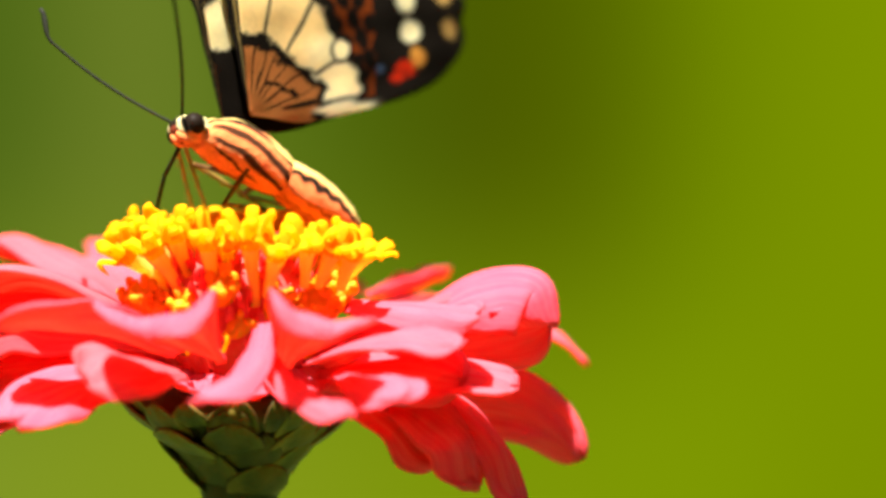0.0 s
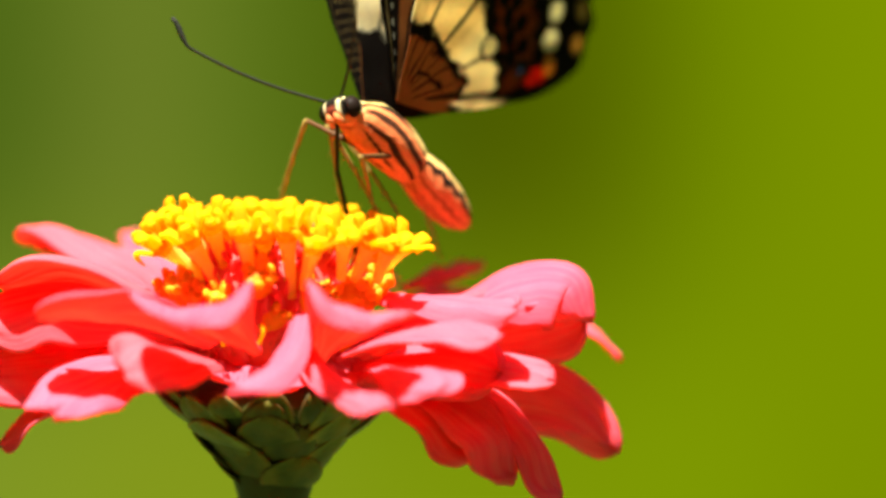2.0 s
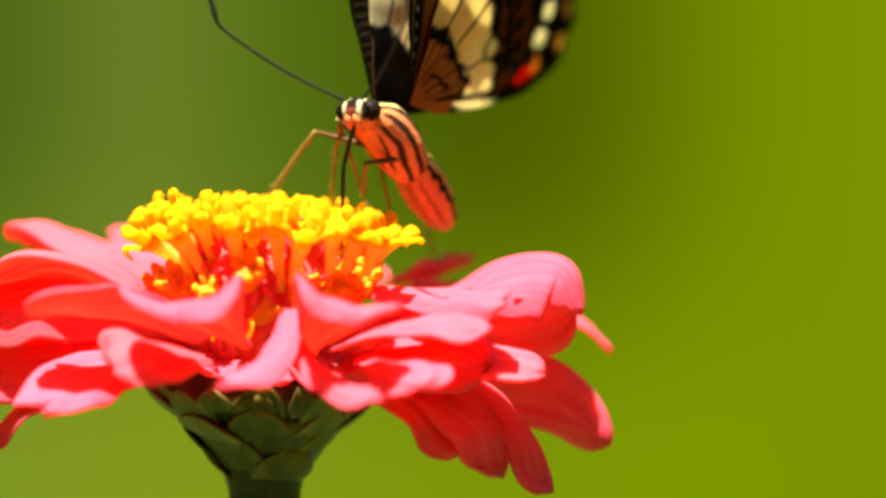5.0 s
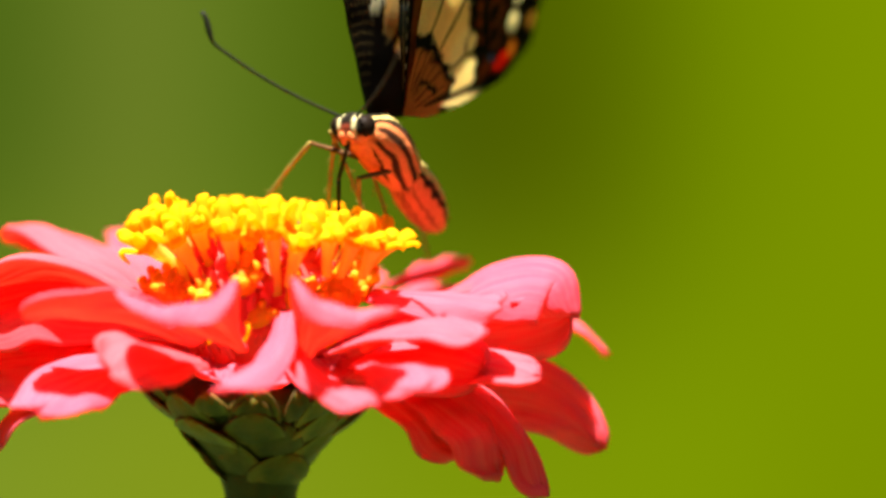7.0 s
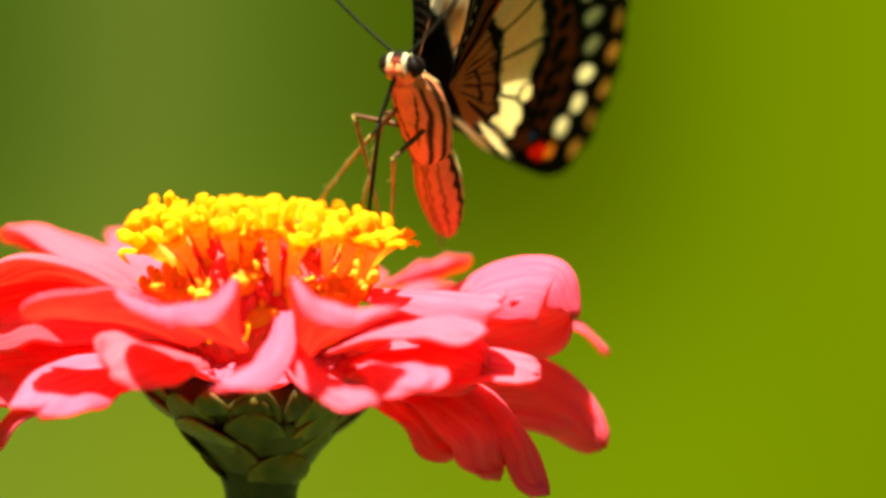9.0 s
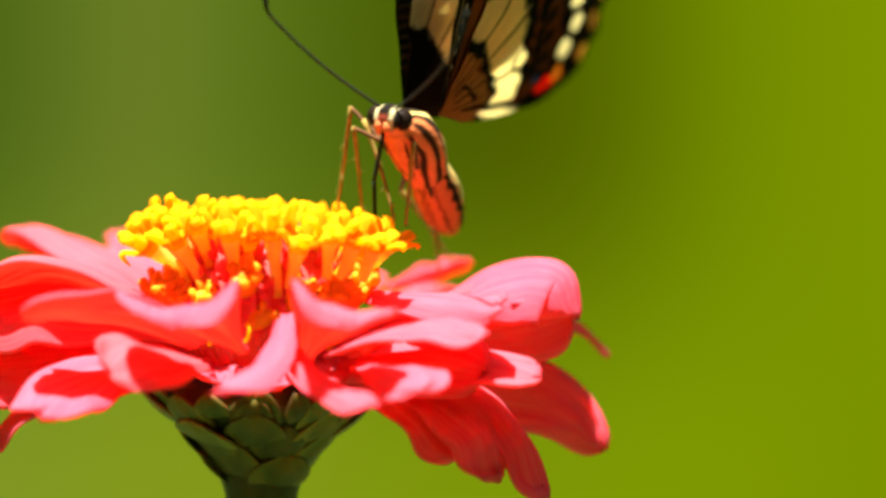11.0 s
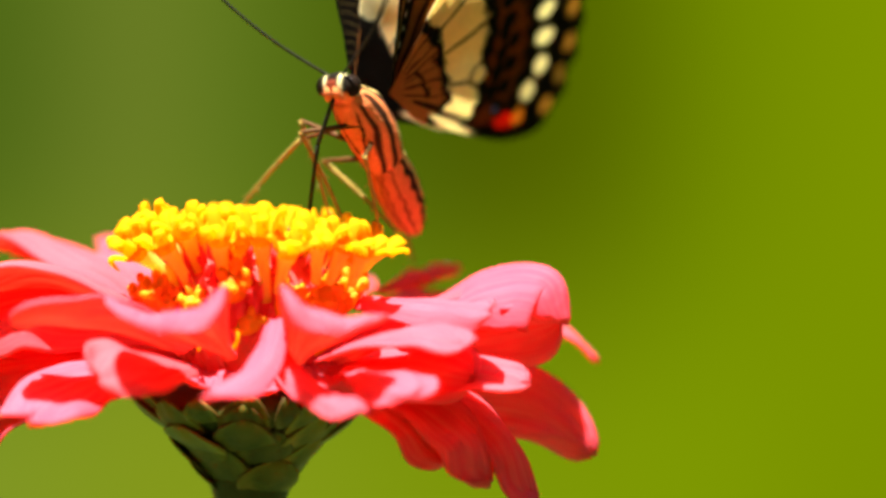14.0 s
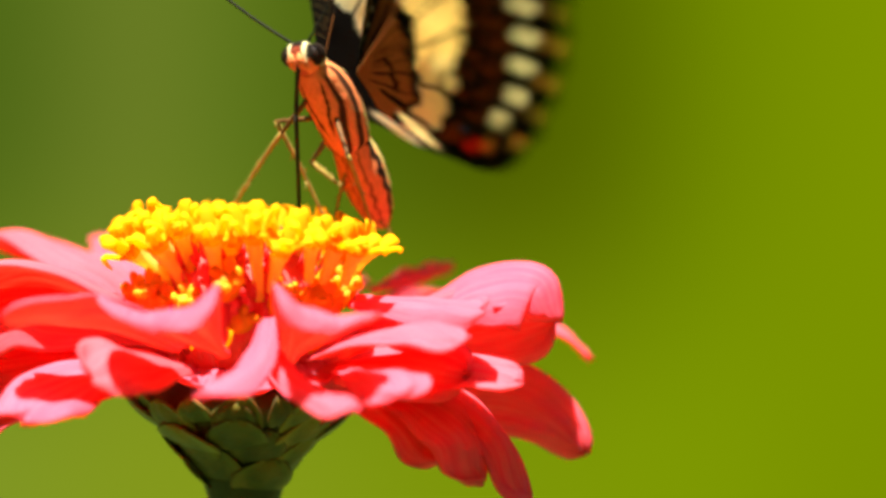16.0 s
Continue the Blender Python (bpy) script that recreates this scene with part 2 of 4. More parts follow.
# ---------------------------------------------------------------- setting
def build_setting():
    me = bpy.data.meshes.new("ground")
    n, half = 24, 400.0
    xs = [half * (abs(i / n * 2 - 1) ** 3) * (1 if i * 2 > n else -1) for i in range(n + 1)]
    me.from_pydata([(x, y, 0) for x in xs for y in xs], [],
                   [(i * (n + 1) + j, (i + 1) * (n + 1) + j, (i + 1) * (n + 1) + j + 1, i * (n + 1) + j + 1) for i in range(n) for j in range(n)])
    me.materials.append(GRASS)
    tagged(new("ground", me), "green lawn far out of focus", "ground", kind="structure")
    # a curved self-lit sheet painted as foliage, well behind the flower
    rows, cols, rad = 8, 40, 3.0
    v, f = [], []
    for i in range(rows + 1):
        for j in range(cols + 1):
            a = (j / cols - 0.5) * 2.2
            v.append((rad * math.sin(a), 2.2 - rad + rad * math.cos(a), -0.02 + 1.6 * i / rows))
    for i in range(rows):
        for j in range(cols):
            k = i * (cols + 1) + j
            f.append((k, k + 1, k + cols + 2, k + cols + 1))
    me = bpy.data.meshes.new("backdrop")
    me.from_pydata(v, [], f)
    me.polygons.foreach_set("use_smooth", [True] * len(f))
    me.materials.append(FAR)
    tagged(new("backdrop", me), "self-lit sheet painted as blurred green foliage in the distance", "backdrop", kind="structure")
    # unseen dark green wall beside and behind the camera, added to cut sky light
    v, f, rows, cols = [], [], 10, 60
    for i in range(rows + 1):
        for j in range(cols + 1):
            a = math.pi / 2 + 0.9 + (2 * math.pi - 1.8) * j / cols
            r = 2.6 + 0.15 * float(wobble(a * 9, i * 0.9))
            v.append((r * math.cos(a), r * math.sin(a), -0.02 + 3.6 * i / rows))
    for i in range(rows):
        for j in range(cols):
            k = i * (cols + 1) + j
            f.append((k, k + 1, k + cols + 2, k + cols + 1))
    me = bpy.data.meshes.new("hedge")
    me.from_pydata(v, [], f)
    me.polygons.foreach_set("use_smooth", [True] * len(f))
    me.materials.append(SKY_BLOCK)
    tagged(new("hedge", me), "tall unseen dark green wall added to block low sky light", "hedge", kind="structure")


build_setting()


# ---------------------------------------------------------------- the flower
flower = tagged(new("zinnia_flower"), "pink zinnia in bloom with yellow disc florets on a green stem", "flower")


def spline(points, n):
    """A smooth curve of n points through a few given ones, evenly spaced along it."""
    p = np.array(points, float)
    p = np.concatenate([[2 * p[0] - p[1]], p, [2 * p[-1] - p[-2]]])
    out = []
    for i in range(1, len(p) - 2):
        for t in np.linspace(0, 1, 24, endpoint=False):
            out.append(0.5 * (2 * p[i] + (p[i + 1] - p[i - 1]) * t + (2 * p[i - 1] - 5 * p[i] + 4 * p[i + 1] - p[i + 2]) * t * t
                              + (3 * p[i] - p[i - 1] - 3 * p[i + 1] + p[i + 2]) * t ** 3))
    out = np.array(out + [p[-2]])
    far = np.concatenate([[0], np.cumsum(np.linalg.norm(np.diff(out, axis=0), axis=1))])
    return np.stack([np.interp(np.linspace(0, far[-1], n), far, out[:, c]) for c in range(3)], 1), far[-1]


def petal_mesh(points, width, roll=(0, 0), cup=(0.3, 0.3), side=None, base=0.3, grow=0.62, blunt=0.72, notch=0.05, ruffle=0.4, seed=0.0):
    """A ray petal along a spine: roll banks it at its root and tip (positive lifts the edge on the left of its way out), cup
    rolls its edges up (positive) or down, grow says by where it is full wide, blunt from where its tip rounds off."""
    n, m = 40, 25
    spine, length = spline(points, n)
    away = spine[-1] - spine[0]
    across = np.array(side if side is not None else (-away[1], away[0], 0), float)
    way = np.gradient(spine, axis=0)
    way /= np.linalg.norm(way, axis=1)[:, None]
    g, along, q = np.zeros((n, m, 3)), np.zeros((n, m, 3)), np.linspace(-1, 1, m)
    for i in range(n):
        s, d = i / (n - 1), way[i]
        sd = across - d * (across @ d)
        sd /= np.linalg.norm(sd)
        nor = np.cross(d, sd)
        k = radians(roll[0] + (roll[1] - roll[0]) * s)
        sd, nor = sd * math.cos(k) + nor * math.sin(k), nor * math.cos(k) - sd * math.sin(k)
        w = width / 2 * (base + (1 - base) * float(smooth(0.0, grow, s))) * math.sqrt(max(0.0, 1 - max(0.0, (s - blunt) / (1 - blunt)) ** 2.6))
        w = max(w, 0.06)
        c = cup[0] + (cup[1] - cup[0]) * s
        ang = q * c
        lat = w * (np.sin(ang) / c if abs(c) > 1e-3 else q)
        rise = w * ((1 - np.cos(ang)) / c if abs(c) > 1e-3 else q * 0)
        ridge = 0.16 * np.cos(q * 8.5 + seed) * min(1, w / 2) + 1.3 * ruffle * wobble(q * 1.8, np.full(m, s * 4.0), seed) * s * (0.4 + np.abs(q))
        back = -notch * length * (0.5 + 0.5 * np.cos(q * 9.0 + seed * 2)) * float(smooth(0.75, 1.0, s)) * (1 - np.abs(q) * 0.6)
        g[i] = spine[i] + sd[None] * lat[:, None] + nor[None] * (rise + ridge)[:, None] + d[None] * back[:, None]
        along[i] = np.stack([np.full(m, s * 2.2 + seed), q * 10.0, np.full(m, seed * 3)], 1)
    verts, faces = sheet(g, 0.34)
    a = along.reshape(-1, 3)
    return mesh_of("petal", verts + np.array([0, 0, HEAD / MM]), faces, along=np.concatenate([a, a]), mats=[PETAL])


petal_count = [0]


def petal(points, width, **more):
    petal_count[0] += 1
    return part("petal", petal_mesh(points, width, seed=petal_count[0] * 1.37, **more), flower)


# petals: spine points from the heart outwards (millimetres from the middle of the head), then the width
# behind the disc, from the right round to the left
petal(((14.5, 14, 4.7), (17.8, 18, 4.9), (20.7, 22, 5.1), (23.5, 26, 5.7)), 5.5, cup=(1.9, 1.5))
petal(((13.2, 10, 2.8), (16.8, 16, 3), (19.7, 22, 2.9), (21.7, 26, 2.7)), 6, roll=(-10, 0), cup=(0.6, 0.6))
petal(((6.1, 10, 1.8), (7.8, 20, 3.1), (8.9, 28, 3.4), (9.5, 33, 3.4)), 10)
petal(((0.9, 10, 1.8), (1.1, 20, 3.1), (1.2, 28, 3.4), (1, 35, 3.2)), 11, cup=(0.4, 0.4))
petal(((-4.3, 10, 1.8), (-6.2, 20, 3.1), (-7.3, 28, 3.8), (-7.9, 34, 4)), 10)
petal(((-8.3, 12, 3.5), (-13.4, 24, 5.7), (-17, 28, 8.3), (-19.3, 30, 9)), 7, roll=(-5, 15), cup=(0.5, 0.5))
petal(((-8.1, 8, 3.4), (-11.8, 15, 4.6), (-15, 21, 6.9), (-17.8, 25, 8.5)), 7, roll=(-30, -10), cup=(-0.4, 0.2))
# to the left
petal(((-8.5, 4, 3.6), (-16.2, 9, 7.9), (-23.1, 14, 10.9), (-27, 17, 11.2), (-29.9, 19, 9.4)), 10, roll=(-32, 30), cup=(-0.4, -0.9), blunt=0.8)
petal(((-8.1, -3, 3.5), (-16.2, -4, 7.6), (-21.9, -4, 9.9), (-26.9, -4, 9.9), (-31.4, -4, 7.6)), 13, roll=(5, 34), cup=(-0.5, -0.7))
petal(((-8.2, -1, 2.7), (-14.7, 1, 4.5), (-20, 3, 6.7), (-25.7, 4, 8.2)), 6, roll=(-34, -20), cup=(0.3, 0.2), blunt=0.5)
petal(((-8.1, -3, 2), (-17.5, -4, 5.1), (-25, -5, 6.6), (-33.2, -5, 3.9)), 14, roll=(-22, -28), cup=(-0.7, -1.0), ruffle=0.6)
petal(((-6.6, -9, 1.3), (-12.4, -13, 4.4), (-18.4, -16, 5.4), (-21.9, -18, 5.8), (-24.8, -18, 5.2)), 10, roll=(32, 14), cup=(0.5, 0.9), base=0.3, blunt=0.8)
petal(((-7.4, -4, -0.2), (-16.3, -4, -0.3), (-25.1, -4, -1.1), (-34.6, -4, -2.4)), 11, roll=(-40, -44), cup=(-0.3, -0.5))
petal(((-6.6, -8, -1), (-12.8, -9, -1.5), (-18.2, -12, -2), (-21.1, -19, -2.9), (-22.8, -24, -4)), 10, roll=(-30, -8), cup=(0.3, -0.2), notch=0.10, ruffle=0.8, blunt=0.8)
petal(((-6, -11, -0.3), (-8.9, -16, 1), (-12.2, -21, 1.7), (-15.2, -24, 0.4)), 9.5, roll=(-20, -34), cup=(-0.3, -0.1), blunt=0.75, ruffle=0.5)
petal(((-8.7, -4, -2), (-19.5, -4, -3.1), (-26.6, -3, -6.1), (-30.7, -2, -11.4)), 9, roll=(-20, -10), cup=(-0.5, -0.4))
petal(((-8.2, -2, -1.6), (-20, 2, -0.9), (-28.5, 4, 0.1), (-37.7, 6, -1.5)), 13, roll=(-10, -10))
# towards the front
petal(((-1.2, -12, 1), (-3.5, -16, 3.6), (-5.8, -20, 6.2), (-7.2, -23, 7.5), (-8.1, -25.5, 7), (-8.5, -26.5, 5.9)), 14, side=(1, 0.1, 0.12), cup=(0.3, 0.55), base=0.08, grow=0.85, blunt=0.86, ruffle=0.3, notch=0.0)
petal(((5.4, -12, 0.5), (6.6, -16, 3.3), (8.3, -20, 6.1), (9.5, -23, 7.3), (10.4, -25.5, 6.9), (10.8, -26.5, 5.8)), 12.5, side=(1, 0.0, -0.28), cup=(0.3, 0.5), base=0.16, grow=0.85, blunt=0.86, ruffle=0.3, notch=0.0)
petal(((3.5, -15, 5.6), (2.8, -20, 3.3), (1, -25, 1.3), (-3.3, -30, -0.5)), 6, side=(0.8, -0.5, 0.1), cup=(-0.9, -0.7), base=0.5, grow=0.8, blunt=0.72)
petal(((3.4, -15, 3.4), (5.8, -20, 0.6), (8.8, -25, -0.9), (13.2, -30, -1.9)), 4.6, side=(0.6, 0.7, 0.2), cup=(-0.9, -0.8), base=0.5, blunt=0.78)
# short filler petals, added to keep the sun off the bracts and close gaps
petal(((-3.6, -5, -0.8), (-3.5, -9, -1.6), (-3.8, -11, -2.9)), 9, side=(1, 0, 0), base=0.7)
petal(((0.8, -5, -0.8), (1.3, -9, -1.8), (1.5, -11, -3.3)), 9, side=(1, 0, 0), base=0.7)
petal(((5.9, -5, -0.5), (7.9, -9, -1.5), (9.6, -11, -2.6)), 10, side=(1, 0, 0), base=0.7)
# to the right
petal(((8.9, -9, 0.4), (14.2, -14, 3.4), (19.8, -17, 5), (25.1, -20, 4)), 8.5, roll=(-14, 14), cup=(-0.5, -0.6), base=0.5, blunt=0.78)
petal(((12.8, -5, 6.7), (17.9, -9, 6.7), (22.9, -13, 6.9), (27.1, -16, 6.7)), 7, roll=(10, 22), cup=(-0.9, -0.6), base=0.5, blunt=0.8)
petal(((14.7, 1, 3.9), (21, 1, 5.4), (26.1, 0, 8.4), (30.9, -1, 9.5), (34.5, -1, 8.1), (35.8, -2, 3.4)), 17, roll=(20, 14), cup=(-1.0, -1.2), base=0.3, grow=0.6, blunt=0.86, notch=0.0, ruffle=0.25)
petal(((14.7, -2, 2.5), (21.7, -2, 2.5), (28, -2, 3.1), (35.1, -2, 4.5)), 10.5, roll=(78, 84), cup=(-0.5, -0.5), base=0.5, blunt=0.8, notch=0.0, ruffle=0.3)
petal(((21.7, 8, 1.5), (30.2, 12, 1.4), (36.1, 13, 0.6), (39.8, 13, -3.1)), 7, roll=(-16, 10), cup=(-0.7, -0.4), blunt=0.5, notch=0.0)
petal(((11.7, -11, -0.3), (14.6, -17, 0.4), (16.9, -22, 0.1), (18.4, -26, -1.1)), 8.5, side=(1, -0.35, 0.05), cup=(-0.7, -0.5), base=0.4, blunt=0.75)
petal(((11, -6, -1), (17.9, -9, -1.2), (24.8, -12, -0.9), (31.4, -14, -1.7)), 7.5, roll=(15, 24), cup=(-0.7, 0.4), base=0.5, blunt=0.75)
petal(((11.4, 3, -3.7), (21, 3, -5.3), (29.4, 3, -5.7), (34.8, 3, -7.9), (39.2, 3, -12.6)), 10.5, roll=(84, 66), cup=(-0.5, -0.7), base=0.6, grow=0.45, blunt=0.2, notch=0.1, ruffle=0.7)
petal(((12.3, -8, -2.5), (19.7, -11, -3.4), (25.1, -13, -7), (27, -14, -13.1)), 10, roll=(20, 10), cup=(-0.9, -0.9), base=0.5, blunt=0.86, notch=0.08, ruffle=0.6)
petal(((14.1, -6, -2.8), (23.5, -8, -3.8), (29, -10, -8.3), (32.2, -11, -15.5)), 8.5, roll=(20, 10), cup=(-0.8, -1.0), base=0.5, blunt=0.86, notch=0.08, ruffle=0.6)
petal(((9.7, -8, -2), (14.5, -11, -3.4), (18.5, -12, -6.1), (22.4, -12, -11)), 7.5, roll=(20, 10), cup=(-0.7, -0.7), base=0.5, ruffle=0.6)
petal(((6.5, -5, 1), (12.9, -6, 2.1), (19.2, -7, 2.7), (23.5, -8, 2.4)), 7, roll=(50, 50), cup=(-0.4, -0.4), base=0.6)
petal(((9.1, -8, -0.9), (15.4, -11, 0.5), (21, -13, 0.6), (25.5, -14, -0.8)), 10, roll=(40, 46), cup=(-0.6, -0.6), base=0.5)


def build_stem():
    h = HEAD / MM
    z = np.array([-14.0, -17, -21, -40, -120, -300, -450, -h - 12])
    x = np.array([0, 0, 0, 0, 1.5, 4.0, 3.0, 0])
    r = np.array([5.0, 4.1, 3.9, 3.6, 3.0, 2.9, 3.2, 3.6])
    zz = np.linspace(0, len(z) - 1, 60)
    zi = np.interp(zz, range(len(z)), z)
    path = np.stack([np.interp(zz, range(len(z)), x), zz * 0, zi + h], 1)
    v, f, st = tube(path, np.interp(zz, range(len(z)), r), np.interp(zz, range(len(z)), r), 24)
    v = np.array(v)
    v[:, 0] *= 1 + 0.02 * np.sin(st[:, 1] * 7)
    part("stem", mesh_of("stem", v, f, mats=[STEM]), flower, "ribbed green flower stem")


def build_involucre():
    h = HEAD / MM
    z = np.array([-15.5, -14.0, -11.5, -8.5, -5.5, -3.5, -2.0])
    r = np.array([3.9, 4.5, 6.3, 8.9, 11.2, 10.2, 6.5])
    zz = np.linspace(0, 6, 30)
    path = np.stack([zz * 0, zz * 0, np.interp(zz, range(7), z) + h], 1)
    rr = np.interp(zz, range(7), r)
    v, f, _ = tube(path, rr, rr, 32)
    cupo = part("involucre", mesh_of("involucre", v, f, mats=[STEM]), flower, "green cup of overlapping bracts")
    # overlapping bracts, one mesh for each row
    rnd = random.Random(12)
    for row, (zb, rad, count, size, lean) in enumerate(((-15.4, 3.9, 6, 6.4, 56), (-13.2, 5.0, 7, 7.0, 53), (-10.6, 7.0, 8, 6.6, 50), (-8.2, 9.2, 10, 6.0, 52), (-6.4, 11.0, 12, 3.6, 66))):
        n = 13
        g, edge = np.zeros((n, n, 3)), np.zeros((n, n, 3))
        for i in range(n):
            s = i / (n - 1)
            w = size * 0.52 * math.sin(math.pi * min(1, 0.24 + s * 0.76)) ** 0.55
            for j in range(n):
                q = j / (n - 1) * 2 - 1
                g[i, j] = (0.15 + 1.05 * math.sin(s * 1.9) - 0.5 * s ** 4 + 0.10 * math.cos(q * 6) * s - 0.34 * (q * w) ** 2 / max(rad, 1), q * max(w, 0.1), s * size)
                edge[i, j, 0] = max(abs(q) ** 2.5, s ** 2.5) * 0.85
        v, f = sheet(g, 0.34)
        e = edge.reshape(-1, 3)
        me = mesh_of("bract", v, f, along=np.concatenate([e, e]), mats=[BRACT])
        for k in range(count):
            a = 360 / count * (k + 0.5 * (row % 2)) + rnd.uniform(-9, 9)
            ob = part("bract", me, cupo)
            m = pose(0, 0, 0, 0, 0, a) @ pose((rad - 0.2) * MM, 0, HEAD + (zb + rnd.uniform(-0.7, 0.5)) * MM, rnd.uniform(-15, 15), 90 - lean - 2 + rnd.uniform(-6, 7), 0)
            ob.matrix_basis = m @ Matrix.Diagonal((1, rnd.uniform(0.8, 1.25), rnd.uniform(0.8, 1.2), 1))


def build_cone():
    h = HEAD / MM
    z = np.array([-4.0, -1.0, 2.0, 5.0, 8.0, 10.5, 12.0, 12.6])
    r = np.array([7.0, 8.4, 9.4, 9.8, 9.4, 7.6, 3.6, 0.3])
    zz = np.linspace(0, 7, 32)
    path = np.stack([zz * 0, zz * 0, np.interp(zz, range(8), z) + h], 1)
    rr = np.interp(zz, range(8), r)
    v, f, _ = tube(path, rr, rr, 32)
    cone = part("cone", mesh_of("cone", v, f, mats=[CONE]), flower, "red scaly cone between the florets")
    rnd = random.Random(4)
    pieces = []
    for k in range(420):
        t = rnd.uniform(1.0, 6.6)
        a = rnd.uniform(0, 2 * math.pi)
        zc, rc = np.interp(t, range(8), z), np.interp(t, range(8), r)
        out = np.array([math.cos(a), math.sin(a), 0.25])
        up = np.array([0.25 * math.cos(a), 0.25 * math.sin(a), 1.0])
        sd = np.array([-math.sin(a), math.cos(a), 0])
        c = np.array([rc * math.cos(a), rc * math.sin(a), zc + h])
        ln, wd = rnd.uniform(1.2, 2.4), rnd.uniform(0.25, 0.5)
        pts = [c + out * 0.2 + up * ln * s + out * 0.5 * math.sin(s * 2.2) + sd * 0.2 * math.sin(k + s * 3) for s in (0, 0.35, 0.7, 1.0)]
        v2, f2, _ = tube(pts, [wd, wd * 1.2, wd * 0.9, 0.08], [0.14, 0.16, 0.12, 0.05], 6, sd)
        pieces.append((v2, f2))
    v, f = join(pieces)
    tagged(part("chaff", mesh_of("chaff", v, f, mats=[CONE]), cone, "fringed red chaff scales"), kind="stuff")


def floret_meshes():
    """Three tubular florets, each a trumpet with five thick velvety lobes that spread and turn over at the mouth."""
    made = []
    for kind in range(3):
        rnd = random.Random(20 + kind)
        ln = 7.6
        path = [(0.2 * math.sin(s * 3 + kind), 0, ln * s) for s in np.linspace(0, 1, 11)]
        rad = np.interp(np.linspace(0, 1, 11), (0, 0.35, 0.6, 0.8, 0.92, 1.0), (0.50, 0.58, 0.74, 1.0, 1.3, 1.62))
        v, f, st = tube(path, rad, rad, 15, (0, 1, 0))
        pieces, mats = [(v, f)], [1 if np.mean([st[i][0] for i in q]) < 0.80 else 0 for q in f]
        top = np.array(path[-1])
        for k in range(5):
            a = 2 * math.pi * k / 5 + 0.3 * kind + rnd.uniform(-0.12, 0.12)
            o, u, sd = np.array([math.cos(a), math.sin(a), 0]), np.array([0, 0, 1.0]), np.array([-math.sin(a), math.cos(a), 0])
            reach, lift, over = rnd.uniform(1.5, 2.2), rnd.uniform(1.9, 3.1), rnd.uniform(0.3, 2.0)
            pts = [top + o * (1.15 + reach * math.sin(s * 1.5)) + u * (-0.6 + lift * math.sin(s * 2.0) - over * s ** 3) for s in np.linspace(0, 1, 11)]
            w = [0.70, 0.72, 0.73, 0.74, 0.74, 0.73, 0.71, 0.67, 0.58, 0.42, 0.14]
            h = [0.28, 0.29, 0.30, 0.31, 0.32, 0.33, 0.33, 0.31, 0.28, 0.20, 0.08]
            v2, f2, _ = tube(pts, w, h, 10, sd)
            pieces.append((v2, f2))
            mats += [0] * len(f2)
        # the anthers that stand in the mouth
        pts = [top + np.array([0, 0, -1.4 + 2.2 * s]) for s in np.linspace(0, 1, 5)]
        v2, f2, _ = tube(pts, [0.5, 0.55, 0.6, 0.5, 0.2], [0.5, 0.55, 0.6, 0.5, 0.2], 8, (0, 1, 0))
        pieces.append((v2, f2))
        mats += [0] * len(f2)
        v, f = join(pieces)
        made.append(mesh_of("floret", v, f, mats=[FLORET, TUBE], face_mat=mats))
    return made


def build_florets():
    kinds = floret_meshes()
    rnd = random.Random(8)

    def floret(root, mouth, size):
        root, mouth = Vector(root) * MM, Vector(mouth) * MM
        d = mouth - root
        ob = part("floret", kinds[rnd.randrange(3)], flower)
        m = d.to_track_quat("Z", "Y").to_matrix().to_4x4()
        m.translation = root + Vector((0, 0, HEAD))
        ob.matrix_basis = m @ pose(0, 0, 0, 0, 0, rnd.uniform(0, 360)) @ Matrix.Diagonal((size, size, d.length / (7.6 * MM), 1))
    # the open florets at the front of the ring
    floret((-7, -4.9, 7.7), (-12.6, -6, 12.5), 1.08)
    floret((-5.9, -7.4, 7.5), (-9.1, -9, 13.7), 1.08)
    floret((-2.1, -9, 7.5), (-2.7, -11, 14.9), 1.08)
    floret((2.3, -9.4, 6.9), (1.7, -11.5, 15.2), 1.08)
    floret((3.7, -10.2, 7.9), (4.9, -12.5, 13.7), 1.08)
    floret((7.6, -9, 8.9), (8.5, -11, 14.5), 1.08)
    floret((9.5, -8.6, 8.8), (11.1, -10.5, 13.8), 1.08)
    floret((11.8, -7.8, 8.6), (13.2, -9.5, 13), 1.08)
    floret((12.3, -3.3, 8.8), (15, -4, 12.7), 1.08)
    floret((-8, 0.8, 8.3), (-12.6, 1, 13.5), 1.08)
    floret((-6.2, -1.6, 9.2), (-10.6, -2, 14.7), 1.08)
    floret((-4.9, -5.7, 9.1), (-6.9, -7, 15.1), 1.08)
    # the rest of the ring and the younger ones inside it
    for count, start, span, rad, z, lean in ((8, -10, 220, 11.2, 12.4, 0.62), (7, 0, 360, 7.4, 13.3, 0.72), (3, 20, 360, 3.0, 13.8, 0.8)):
        for k in range(count):
            a = radians(start + span * k / count + rnd.uniform(-7, 7))
            r = rad + rnd.uniform(-0.6, 0.6)
            x, y = r * math.cos(a) + 0.5, r * math.sin(a)
            h = z + rnd.uniform(-0.5, 0.5) - 0.045 * x - 0.03 * y
            floret((x * lean, y * lean, h - 7.4), (x, y, h), rnd.uniform(1.05, 1.25))


